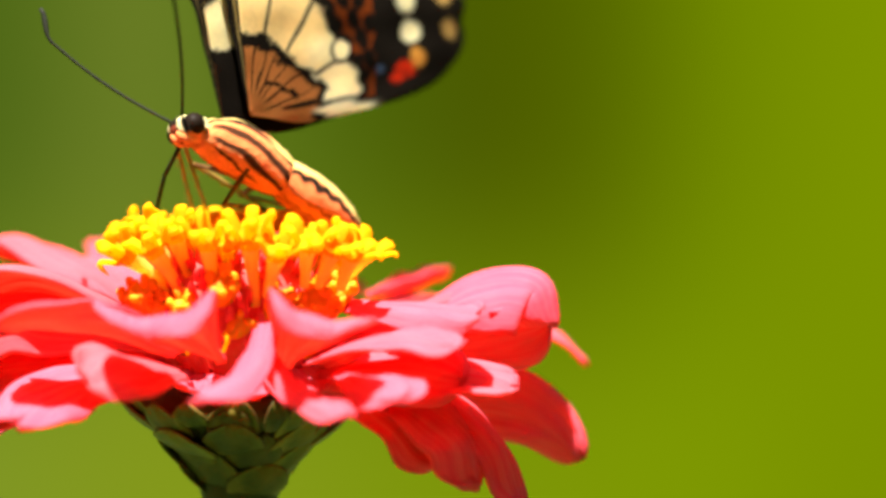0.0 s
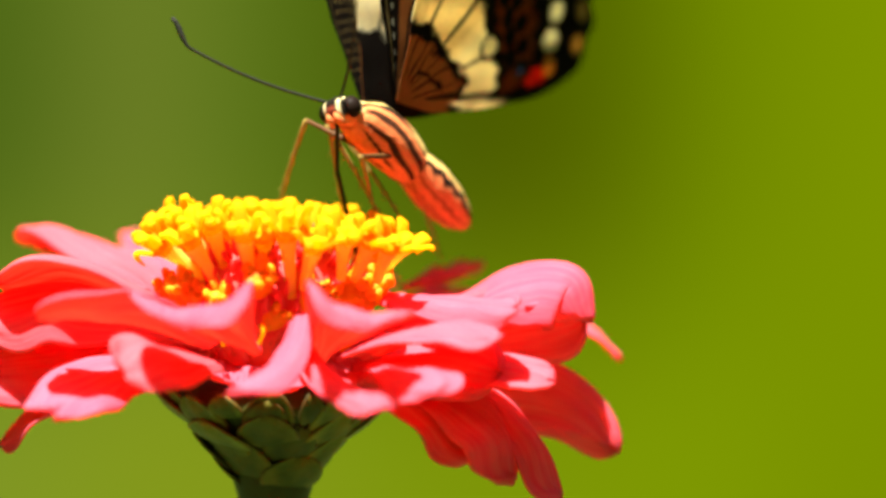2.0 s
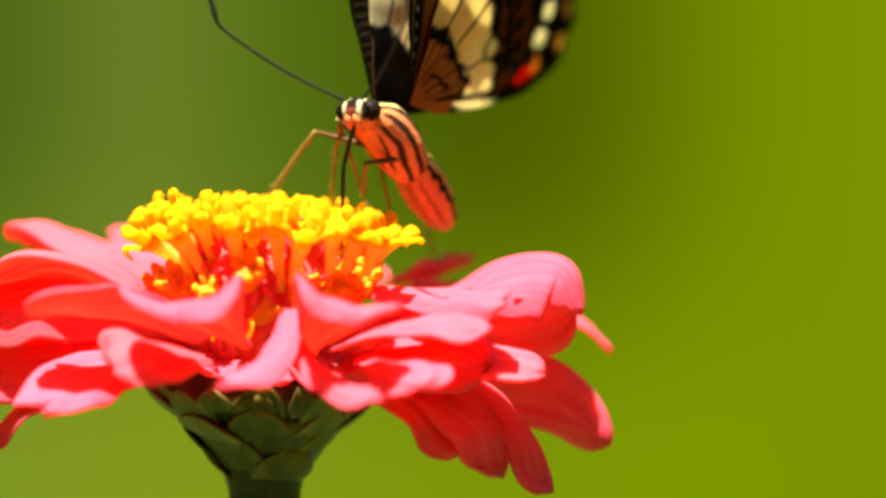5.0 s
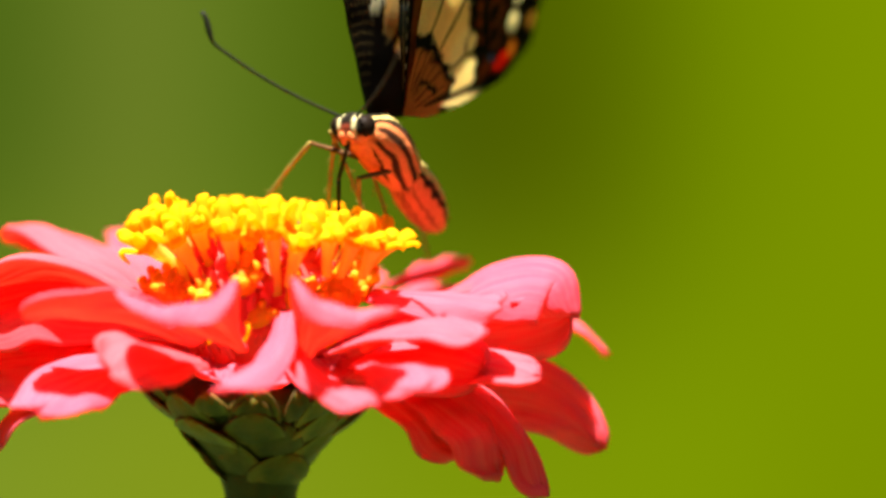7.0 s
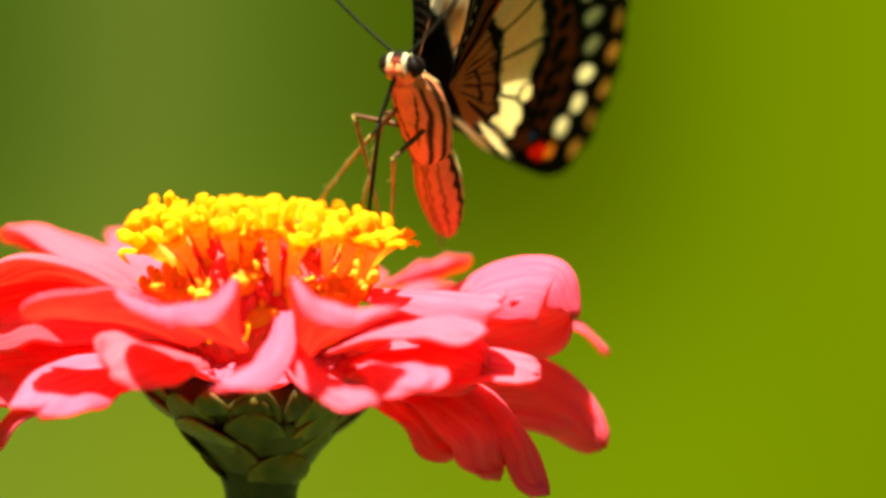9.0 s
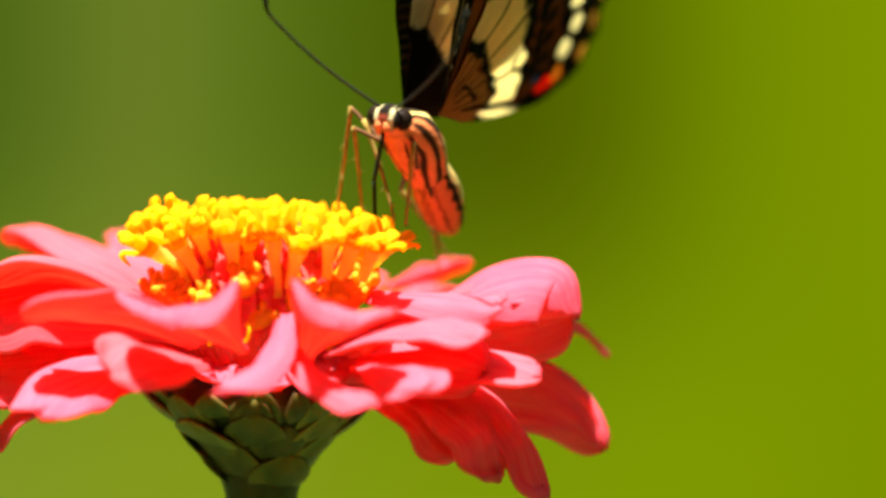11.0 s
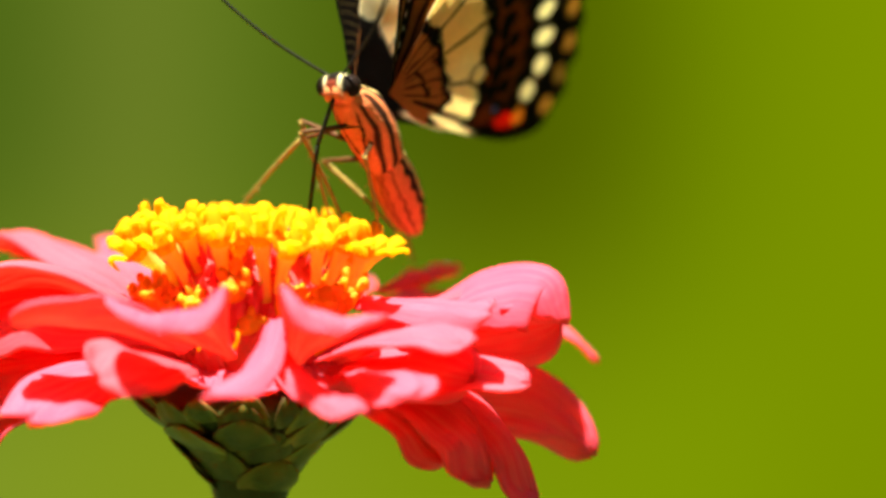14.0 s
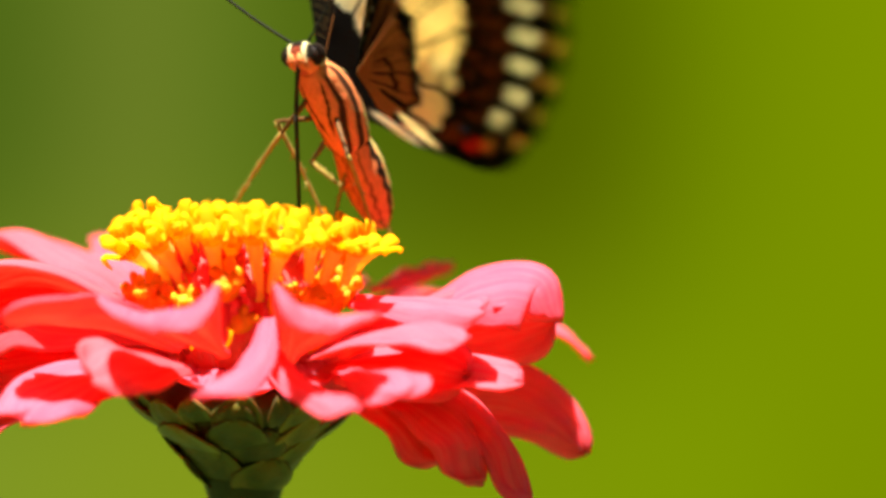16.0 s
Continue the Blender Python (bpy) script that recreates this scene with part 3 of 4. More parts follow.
def build_buds():
    rnd = random.Random(3)
    me_list = []
    for kind in range(3):
        pieces, mats = [], []
        pts = [(0, 0, -2.4 + 3.4 * s) for s in np.linspace(0, 1, 8)]
        rad = [0.35, 0.7, 1.05, 1.25, 1.32, 1.25, 1.0, 0.4]
        v, f, _ = tube(pts, rad, rad, 12, (0, 1, 0))
        pieces.append((v, f))
        mats += [0] * len(f)
        for k in range(6 + kind):
            a, up = 2 * math.pi * k / (6 + kind) + rnd.uniform(-0.3, 0.3), rnd.uniform(-0.2, 0.9)
            o = np.array([math.cos(a), math.sin(a), 0])
            lobe = [o * (0.5 + 0.75 * math.sin(s * 2.3)) + np.array([0, 0, up + 1.5 * s - 0.4 * s * s]) for s in np.linspace(0, 1, 7)]
            v, f, _ = tube(lobe, [0.3, 0.42, 0.5, 0.54, 0.5, 0.4, 0.12], [0.26, 0.36, 0.42, 0.45, 0.42, 0.32, 0.1], 8, (-o[1], o[0], 0))
            pieces.append((v, f))
            mats += [1 if (k + kind) % 3 else 0] * len(f)
        v, f = join(pieces)
        me_list.append(mesh_of("bud", v, f, mats=[BUD, BUD_TIP], face_mat=mats))
    for az, r, z, size in ((201, 13.2, 5.6, 0.85), (212, 12.6, 5.8, 1.0), (221, 12.2, 5.2, 0.8), (236, 11.4, 5.0, 0.85), (243, 11.0, 4.2, 0.7), (263, 11.2, 7.4, 1.15), (275, 10.4, 3.4, 0.85),
                           (297, 11.2, 6.0, 0.95), (304, 11.6, 5.2, 0.8), (314, 12.2, 5.2, 1.0), (320, 12.6, 5.8, 1.05), (328, 12.9, 4.8, 0.85), (336, 13.2, 6.0, 1.0), (347, 13.0, 6.4, 0.8)):
        ob = part("bud", me_list[rnd.randrange(3)], flower)
        ob.matrix_basis = (pose(0, 0, HEAD, 0, 0, az) @ pose((r - 0.6) * MM, 0, (z + 1.6) * MM, rnd.uniform(-12, 12), rnd.uniform(25, 50), rnd.uniform(0, 70)) @ Matrix.Scale(size * 1.15, 4))
    # the curled yellow styles of the ray petals
    for az, r, z in ((241, 11.5, 1.6), (262, 10.6, 1.3), (300, 10.5, 1.0), (314, 11.0, 0.8)):
        pts = [(0.9 * math.sin(s * 4.2), 0.5 * math.sin(s * 2.0 + az), 3.2 * math.sin(s * 2.2)) for s in np.linspace(0, 1, 14)]
        v, f, _ = tube(pts, 0.20, 0.20, 7)
        ob = part("style", mesh_of("style", v, f, mats=[FLORET]), flower, "thin curled yellow style")
        ob.matrix_basis = pose(0, 0, HEAD, 0, 0, az) @ pose(r * MM, 0, z * MM, 0, 30, 40)


build_stem()
build_involucre()
build_cone()
build_florets()
build_buds()


# ---------------------------------------------------------------- the butterfly
butterfly = tagged(new("butterfly"), "cream, black, rust butterfly on the zinnia, body painted bounce-light orange", "butterfly")
# the orange is cream scales with the flower's bounced light painted in
BOUNCE_ORANGE, CREAM, BLACK = np.array((0.90, 0.26, 0.085)), np.array((0.66, 0.47, 0.15)), np.array((0.012, 0.009, 0.006))
RUST, RED, WHITE = np.array((0.26, 0.050, 0.008)), np.array((0.62, 0.03, 0.006)), np.array((0.86, 0.82, 0.56))
PALE = np.array((0.62, 0.54, 0.27))
BLUE, AMBER = np.array((0.10, 0.15, 0.26)), np.array((0.62, 0.30, 0.05))


def blend(a, b, k):
    return a * (1 - k[..., None]) + b * k[..., None]


def body_part(name, path, ra, rb, tint_of, n=70, ring=72, label=""):
    """A loft of the insect's body; tint_of takes the length and the angle from the belly (0) to the back (pi)."""
    path, at = np.array(path, float), np.linspace(0, 1, len(path))
    s = np.linspace(0, 1, n)

    def ease(values):
        k = np.interp(s, at, values)
        for _ in range(3):
            k[1:-1] = (k[:-2] + 2 * k[1:-1] + k[2:]) / 4
        return k
    pts = np.stack([ease(path[:, i]) for i in range(3)], 1)
    v, f, st = tube(pts, ease(ra), ease(rb), ring, (0, 1, 0))
    v = np.array(v)
    belly = math.pi - np.abs(np.where(st[:, 1] > math.pi, 2 * math.pi - st[:, 1], st[:, 1]))
    v += (v - pts.repeat(ring, 0)) * (0.012 * wobble(st[:, 0] * 40, st[:, 1] * 6) + 0.02 * wobble(st[:, 0] * 11, st[:, 1] * 2, 3.0))[:, None]
    return part(name, mesh_of(name, v, f, tint=tint_of(st[:, 0], belly, v), mats=[BODY]), butterfly, label)


def line(x, at, half):
    return 1 - smooth(half * 0.6, half * 1.4, np.abs(x - at))


def thorax_tint(s, b, v):
    w = 0.08 * wobble(s * 6, b * 1.5, 2.0)
    c = np.tile(BOUNCE_ORANGE, (len(s), 1))
    # black strokes that run down and back across the flank
    for at, half, s0, s1 in ((0.62, 0.07, 0.12, 0.62), (1.12, 0.13, 0.10, 0.96), (1.78, 0.17, 0.12, 1.1), (2.42, 0.17, 0.30, 1.1)):
        c = blend(c, BLACK, line(b + w + 1.15 * (s - 0.2), at, half) * smooth(s0 - 0.06, s0 + 0.06, s) * (1 - smooth(s1 - 0.08, s1 + 0.08, s)) * 0.95)
    c = blend(c, CREAM, smooth(1.85, 1.98, b + w) * (1 - smooth(0.06, 0.16, s)))
    c = blend(c, CREAM, smooth(1.70, 1.82, b + w) * smooth(0.55, 0.7, s))
    c = blend(c, BLACK, smooth(2.2, 2.3, b + w))
    c = blend(c, CREAM, line(b + w, 2.62, 0.12) * (1 - smooth(0.42, 0.55, s)))
    return c


def abdomen_tint(s, b, v):
    w = 0.09 * wobble(s * 8, b * 1.5, 5.0)
    c = np.tile(BOUNCE_ORANGE, (len(s), 1))
    c = blend(c, BLACK, line(b + w + 0.05 * np.sin(s * 60), 0.10, 0.07) * 0.55 * smooth(0.10, 0.2, s))
    c = blend(c, BLACK, line(b + w + 0.04 * np.sin(s * 60), 0.62, 0.06) * 0.7 * smooth(0.06, 0.16, s))
    c = blend(c, BLACK, line(b + w + 0.08 * np.sin(s * 60), 1.46, 0.18) * (1 - 0.5 * smooth(0.8, 0.95, s)))
    c = blend(c, CREAM, smooth(1.63, 1.73, b + w))
    c = blend(c, BLACK, smooth(2.6, 2.75, b + w))
    return c


def head_tint(s, b, v):
    y = np.abs(v[:, 1])
    c = np.tile(BOUNCE_ORANGE, (len(s), 1))
    up = smooth(-0.9, -0.3, v[:, 2] - 0.1)
    c = blend(c, BLACK, up)
    c = blend(c, PALE, line(y, 0.92, 0.22) * smooth(-1.3, -0.7, v[:, 2]) * smooth(6.6, 7.2, v[:, 0]))
    c = blend(c, np.array((0.30, 0.05, 0.02)), line(y, 0.25, 0.3) * (1 - smooth(0.6, 1.2, v[:, 2])) * 0.7)
    return c


thorax = body_part("thorax", [(6.0, 0, -0.6), (4.0, 0, -0.9), (1.0, 0, -1.9), (-2.0, 0, -3.6), (-4.6, 0, -5.6), (-5.6, 0, -6.3)], [1.2, 2.25, 2.8, 2.85, 2.45, 1.9], [1.3, 2.4, 3.3, 3.4, 2.9, 2.2], thorax_tint, label="striped black and cream thorax with orange bounce light painted in")
abdomen = body_part("abdomen", [(-3.6, 0, -4.9), (-5.4, 0, -6.2), (-8.0, 0, -8.3), (-10.5, 0, -10.4), (-12.6, 0, -12.2), (-13.8, 0, -13.2), (-14.3, 0, -13.7)], [1.7, 2.25, 2.65, 2.5, 1.85, 1.05, 0.3], [1.9, 2.5, 2.9, 2.7, 2.0, 1.1, 0.3], abdomen_tint, label="abdomen with black lines, cream back and painted orange bounce light")
head = body_part("head", [(4.9, 0, -0.2), (5.8, 0, 0.0), (7.2, 0, 0.3), (8.4, 0, 0.35), (9.0, 0, 0.25)], [0.9, 1.6, 1.9, 1.7, 0.5], [1.1, 1.7, 1.8, 1.4, 0.4], head_tint, 40, 72, "black and white striped head")


def build_eyes():
    for sgn in (1, -1):
        pts = [(0, sgn * (-1.25 + 2.5 * (0.5 - 0.5 * math.cos(math.pi * s))), 0) for s in np.linspace(0, 1, 17)]
        r = [1.26 * math.sqrt(max(0.0005, 1 - (p[1] / 1.26) ** 2)) for p in pts]
        v, f, _ = tube(pts, r, r, 24, (1, 0, 0))
        ob = part("eye", mesh_of("eye", np.array(v) + np.array((7.0, sgn * 1.42, 0.5)), f, mats=[EYE_BLACK]), head, "glossy black compound eye")
        # a pale rim of scales behind the eye
        a = np.linspace(-0.6, 0.4, 18)
        pts = np.stack([7.0 - 1.45 * np.cos(a), np.full(18, sgn * 1.7), 0.5 + 1.45 * np.sin(a)], 1)
        v, f, _ = tube(pts, 0.3, 0.28, 8)
        part("eye_rim", mesh_of("eye_rim", v, f, tint=np.tile(PALE, (len(v), 1)), mats=[BODY]), head, "cream scales round the eye")
        # labial palp below the face
        pts = [(7.2, sgn * 0.5, -0.9), (8.0, sgn * 0.55, -1.0), (8.8, sgn * 0.5, -0.5), (9.1, sgn * 0.45, 0.1)]
        v, f, _ = tube(pts, [0.45, 0.55, 0.45, 0.15], [0.4, 0.5, 0.4, 0.15], 10)
        part("palp", mesh_of("palp", v, f, tint=np.tile(BOUNCE_ORANGE * 0.9, (len(v), 1)), mats=[BODY]), head)


def build_antennae():
    for sgn in (1, -1):
        pts, rad = [], []
        for s in np.linspace(0, 1, 36):
            droop = 0.5 * math.sin(s * math.pi)
            pts.append(np.array((7.8, sgn * 0.7, 1.5)) + np.array((10.6 * s - 0.2 * droop, sgn * (12.2 * s + droop * 0.8), 10.9 * s - droop * 1.4))
                       + float(smooth(0.86, 1.0, s)) * np.array((-0.7, -sgn * 0.6, 1.9)))
            rad.append(0.165 + 0.015 * math.sin(s * 140) + 0.17 * math.exp(-((s - 0.94) / 0.05) ** 2))
        v, f, _ = tube(pts, rad, rad, 10)
        ANTENNAE.append((part("antenna", mesh_of("antenna", v, f, mats=[HORN]), head, "thin black antenna with a hooked club"), sgn))


ANTENNAE = []
build_eyes()
build_antennae()


def polar_wing(name, outline, tint_of, left, n=150, m=170):
    """A wing leaf round its hinge: outline gives the reach (mm) by the angle from the hind end of the hinge. Each skin has its own pattern."""
    deg, reach = np.array(outline, float).T
    ph = np.linspace(deg[0], deg[-1], m)
    rmax = np.interp(ph, deg, reach)
    for _ in range(6):
        rmax[1:-1] = (rmax[:-2] + 2 * rmax[1:-1] + rmax[2:]) / 4
    rmax *= 1 - 0.012 * (1 - np.cos(np.radians(ph) * 54)) * smooth(26, 32, ph)
    s = np.linspace(0.01, 1, n)[:, None]
    r = s * rmax[None]
    pr = np.radians(ph)[None] + 0 * r
    u, v = r * np.cos(pr), r * np.sin(pr)
    vein = np.abs(((ph[None] + 0 * r) - deg[0]) / 6.7 % 1 - 0.5)
    z = 1.1 * np.sin(r / 16.0) * np.sin(pr * 1.2) + 0.03 * smooth(0.42, 0.5, vein) + 0.35 * wobble(u * 0.25, v * 0.25) * s
    verts, faces = sheet(np.stack([u, v, z], 2), 0.12)
    edge = rmax[None] + 0 * r
    skins = [tint_of(r, np.degrees(pr), u, v, edge, over).reshape(-1, 3) for over in (not left, left)]
    return mesh_of(name, verts * 0.94, faces, tint=np.concatenate(skins), mats=[WING])


def spots(c, u, v, list_, col, ring=None):
    for r, ph, a, b in list_:
        cu, cv = r * math.cos(radians(ph)), r * math.sin(radians(ph))
        ca, sa = math.cos(radians(ph)), math.sin(radians(ph))
        x, y = (u - cu) * ca + (v - cv) * sa, -(u - cu) * sa + (v - cv) * ca
        d = np.sqrt((x / a) ** 2 + (y / b) ** 2) + 0.12 * wobble(u * 1.1, v * 1.1, r)
        if ring is not None:
            c = blend(c, ring, 1 - smooth(1.25, 1.5, d))
        c = blend(c, col, 1 - smooth(0.85, 1.08, d))
    return c


HIND = ((8, 7.5), (11, 10.5), (14, 13.5), (16.3, 17), (17.8, 22), (19.5, 27), (21.5, 33), (24, 36.5), (28, 38.8), (33, 40.5), (40, 41.5), (50, 41), (60, 39.5), (70, 36.5), (80, 32), (90, 26), (100, 20), (106, 15))
FORE = ((74, 26), (80, 33), (88, 38), (98, 43), (108, 48), (116, 51), (120, 50), (124, 44), (127, 30), (129, 18))
ROW_1 = ((31, 33.3, 1.6, 1.45), (32.2, 39.8, 1.5, 1.35), (31.6, 46.8, 1.75, 1.25), (31.0, 54.2, 1.9, 1.2), (29.8, 62, 1.9, 1.2), (28.2, 70, 1.8, 1.15), (25.6, 78, 1.6, 1.1))
ROW_2 = ((36.6, 30.2, 1.1, 1.3), (37.8, 36.5, 1.2, 1.3), (38.2, 43.2, 1.2, 1.35), (37.9, 50.4, 1.2, 1.4), (36.6, 58, 1.2, 1.4), (34.4, 66, 1.2, 1.3), (31, 74, 1.1, 1.2))


def hind_tint(r, ph, u, v, edge, over):
    wr = r + 0.7 * wobble(u * 0.7, v * 0.7, 1) + 0.3 * wobble(u * 2.3, v * 2.3, 4)
    rin = np.interp(ph, (16, 30, 40, 57, 75, 106), (12.5, 13.8, 12, 10.2, 10, 10))
    rout = np.interp(ph, (16, 24, 30, 38, 50, 64, 80, 106), (17, 19, 19.5, 18, 17.8, 18.8, 18, 15))
    cream = np.array((0.93, 0.87, 0.58)) if not over else np.array((0.90, 0.84, 0.50))
    c = np.tile(BLACK, (*r.shape, 1)).astype(float)
    if over:
        c = blend(c, cream, smooth(-0.4, 0.5, wr - rin) * (1 - smooth(-0.4, 0.5, wr - rout)) * smooth(20, 26, ph))
    else:
        basal = np.array((0.60, 0.215, 0.055))
        c = blend(c, np.tile(basal, (*r.shape, 1)), 1 - smooth(-0.5, 0.4, wr - rin + 1.6))
        # dark veins and folds through the root, spreading from the body
        for at in (30, 44, 58, 70, 82, 94):
            c = blend(c, BLACK, line(ph + 3 * wobble(r * 0.3, ph * 0.1, at), at, 8.0 / np.maximum(r, 3)) * (r < rin) * smooth(2, 4, r) * 0.9)
        c = blend(c, BLACK, line(wr, rin - 5.0, 0.45) * smooth(26, 32, ph) * (1 - smooth(66, 72, ph)))
        c = blend(c, BLACK, line(ph, 23 + 0.4 * wobble(r, ph), 2.0) * smooth(5, 6, r) * (1 - smooth(11, 13, r)))
        ochre = blend(np.tile(cream, (*r.shape, 1)), np.array((0.90, 0.72, 0.36)), smooth(44, 60, ph + 4 * wobble(u * 0.3, v * 0.3)))
        c = blend(c, ochre, smooth(-0.4, 0.5, wr - rin) * (1 - smooth(-0.4, 0.5, wr - rout)))
        c = blend(c, RUST, smooth(1.8, 2.8, wr - rout) * (1 - smooth(27.2, 28.6, wr * edge.max() / edge)))
        c = spots(c, u, v, [(24.6, p, 1.5, 1.2) for p in (29, 35.5, 42.5, 50)] + [(23.0, p, 1.5, 1.3) for p in (58, 66, 74)] + [(22.2, p, 1.2, 1.5) for p in (33, 40, 47, 55)], BLACK)
    # thin dark veins through the pale cells
    for at in (21.6, 38.3, 63.5, 86):
        c = blend(c, BLACK, line(ph + 0.6 * wobble(r * 0.4, ph * 0.2), at, 15.0 / np.maximum(r, 3)) * (wr < rout + 0.5) * (r > rin if not over else r > 6) * 0.9)
    # a small pale cell with a dark outline where two veins part
    c = spots(c, u, v, ((18.2, 41.0, 1.5, 1.2),), cream, BLACK)
    c = spots(c, u, v, ROW_1, WHITE, BLACK)
    c = spots(c, u, v, ROW_2, np.array((0.52, 0.33, 0.10)))
    c = spots(c, u, v, ((27.9, 25.6, 1.7, 1.15), (26.6, 24.2, 1.2, 0.6)), RED, BLACK)
    c = spots(c, u, v, ((24.4, 28.0, 0.6, 0.5),), BLUE * 0.7, BLACK)
    c = spots(c, u, v, ((30.4, 27.2, 1.2, 1.3),), AMBER)
    c = blend(c, WHITE, line(ph, 17.6, 1.7) * smooth(10, 12, r) * (1 - smooth(20, 23, r)))
    return c


def fore_tint(r, ph, u, v, edge, over):
    wr = r + 0.6 * wobble(u * 0.7, v * 0.7, 2) + 0.25 * wobble(u * 2.3, v * 2.3, 6)
    c = np.tile(BLACK, (*r.shape, 1)).astype(float)
    if over:
        dots = smooth(0.72, 0.9, np.sin(r * 5.2) * 0.5 + 0.5) * smooth(0.45, 0.8, np.sin(ph * 1.75 + 0.6 * np.sin(r)))
        c = blend(c, CREAM * 0.6, dots * (1 - smooth(17, 19, r)) * smooth(100, 103, ph) * 0.75 * smooth(3, 5, r))
        c = spots(c, u, v, ((16, 84, 6.0, 2.2), (21, 91, 5, 2.4), (25, 100, 4.2, 2.3), (28, 108, 3, 2.0), (31, 114, 2.2, 1.6)), CREAM)
    else:
        panel = np.array((0.40, 0.135, 0.03))
        c = blend(c, panel, smooth(75, 79, ph) * (1 - smooth(108, 111, ph)) * smooth(1, 3, r) * (1 - smooth(-1, 0.5, wr - 17)))
        for at, half in ((84, 2.2), (96, 2.6)):
            c = blend(c, BLACK, line(ph + 3 * wobble(r * 0.3, ph * 0.1), at, half))
        c = blend(c, CREAM * 0.55, line(ph, 123.2, 0.7) * smooth(2, 4, r) * (1 - smooth(28, 30, wr)))
        beads = smooth(0.3, 0.6, np.sin(r * 3.4))
        c = blend(c, WHITE * 0.8, line(ph, 117.5, 1.1) * beads * (1 - smooth(24, 26, r)) * smooth(3, 6, r))
        c = spots(c, u, v, ((22, 82, 4.5, 2.6), (25, 92, 6, 3.2), (28, 100, 4.6, 2.6), (29, 107, 3.4, 2.0), (31, 113, 2.6, 1.6)), CREAM)
    c = spots(c, u, v, [(float(np.interp(p, (78, 98, 116), (29, 39.5, 46))), p, 1.9, 1.4) for p in range(80, 118, 6)], CREAM)
    return c


WINGS = []
for left in (True, False):
    WINGS.append((part("fore_wing", polar_wing("fore_wing", FORE, fore_tint, left, 150, 130), butterfly, "black fore wing with cream bands and rows of dots"), 1 if left else -1, True))
    WINGS.append((part("hind_wing", polar_wing("hind_wing", HIND, hind_tint, left), butterfly, "black hind wing with cream cells, pale spots and a red eyespot"), 1 if left else -1, False))


def wing_basis(alpha, sgn, hinge=(-1.3, 2.2, 0.8), pitch=-0.421, yaw=-0.113, sweep=0.0):
    """The wing's pose on the body: its leaf lies in (backward, outward); alpha is its lift from the side."""
    ax = Vector((-math.cos(pitch) * math.cos(yaw), math.cos(pitch) * math.sin(yaw) * sgn, math.sin(pitch)))
    le = ax.cross(Vector((0, 0, 1))).normalized() * sgn
    up = (le * sgn).cross(ax)
    v = le * math.cos(radians(alpha)) + up * math.sin(radians(alpha))
    nz = ax.cross(v)
    k = radians(sweep)
    ax, v = ax * math.cos(k) - v * math.sin(k), v * math.cos(k) + ax * math.sin(k)
    m = Matrix((ax, v, nz)).transposed().to_4x4()
    m.translation = Vector((hinge[0], hinge[1] * sgn, hinge[2])) * MM
    return m


# ---------------------------------------------------------------- legs and tongue, in rigid pieces
def segment(name, length, radii, mat, label, spurs=0, bow=0.0):
    pts = [(length * s, 0, bow * math.sin(s * math.pi)) for s in np.linspace(0, 1, 12)]
    r = np.interp(np.linspace(0, 1, 12), np.linspace(0, 1, len(radii)), radii)
    pieces = [tube(pts, r, r, 8)[:2]]
    for k in range(spurs):
        x = length * (0.35 + 0.6 * k / max(1, spurs - 1))
        a = k * 2.4
        tip = (x + 0.8, 0.75 * math.cos(a), 0.75 * math.sin(a))
        pieces.append(tube([(x, 0, bow * 0.4), tip], [0.09, 0.03], [0.09, 0.03], 5)[:2])
    v, f = join(pieces)
    return part(name, mesh_of(name, v, f, mats=[mat]), butterfly, label)


# hip on the body, way in which the knee stands out, lengths of thigh and shin
LEGS = {
    "right_front": ((3.6, -1.0, -3.4), (0.9, -0.5, 2.8), 6.8, 13.8), "left_front": ((3.6, 1.0, -3.4), (0.9, 0.5, 1.2), 6.6, 12.5),
    "right_middle": ((1.0, -1.1, -4.9), (0.8, -0.9, 1.2), 6.4, 12.0), "left_middle": ((1.0, 1.3, -5.2), (1.0, 0.25, 0.35), 5.6, 10.5),
    "right_hind": ((-2.2, -1.4, -6.4), (-0.2, -1.2, 0.5), 7.0, 12.0), "left_hind": ((-2.2, 1.4, -6.4), (-0.4, 1.0, -0.1), 7.5, 12.0)}
LEG_PIECES = {k: (segment("femur", v[2], (0.30, 0.33, 0.27, 0.21), LEG_DARK, "brown thigh"),
             segment("tibia", v[3], (0.29, 0.27, 0.24, 0.21, 0.19, 0.16), LEG_PALE, "thin ochre shin and foot", 5, 0.25)) for k, v in LEGS.items()}
TONGUE = (segment("proboscis", 6.0, (0.26, 0.25, 0.25), HORN, "black curled feeding tube"), segment("proboscis_tip", 15.0, (0.25, 0.24, 0.20), HORN, "black feeding tube in a floret", 0, 0.3))


def aim_x(start, end):
    """A pose at start whose x axis points to end."""
    d = (end - start).normalized()
    return Matrix.Translation(start) @ d.to_track_quat("X", "Z").to_matrix().to_4x4()


def bend_leg(hip, foot, out, a, b):
    """The joint between two rigid pieces of lengths a and b, from hip towards foot, standing out to one side."""
    d = foot - hip
    k = min(max(d.length, abs(a - b) + 0.0003), (a + b) * 0.9995)
    n = d.normalized()
    side = (out - n * out.dot(n)).normalized()
    x = (a * a - b * b + k * k) / (2 * k)
    joint = hip + n * x + side * math.sqrt(max(0.0, a * a - x * x))
    return joint, hip + n * k


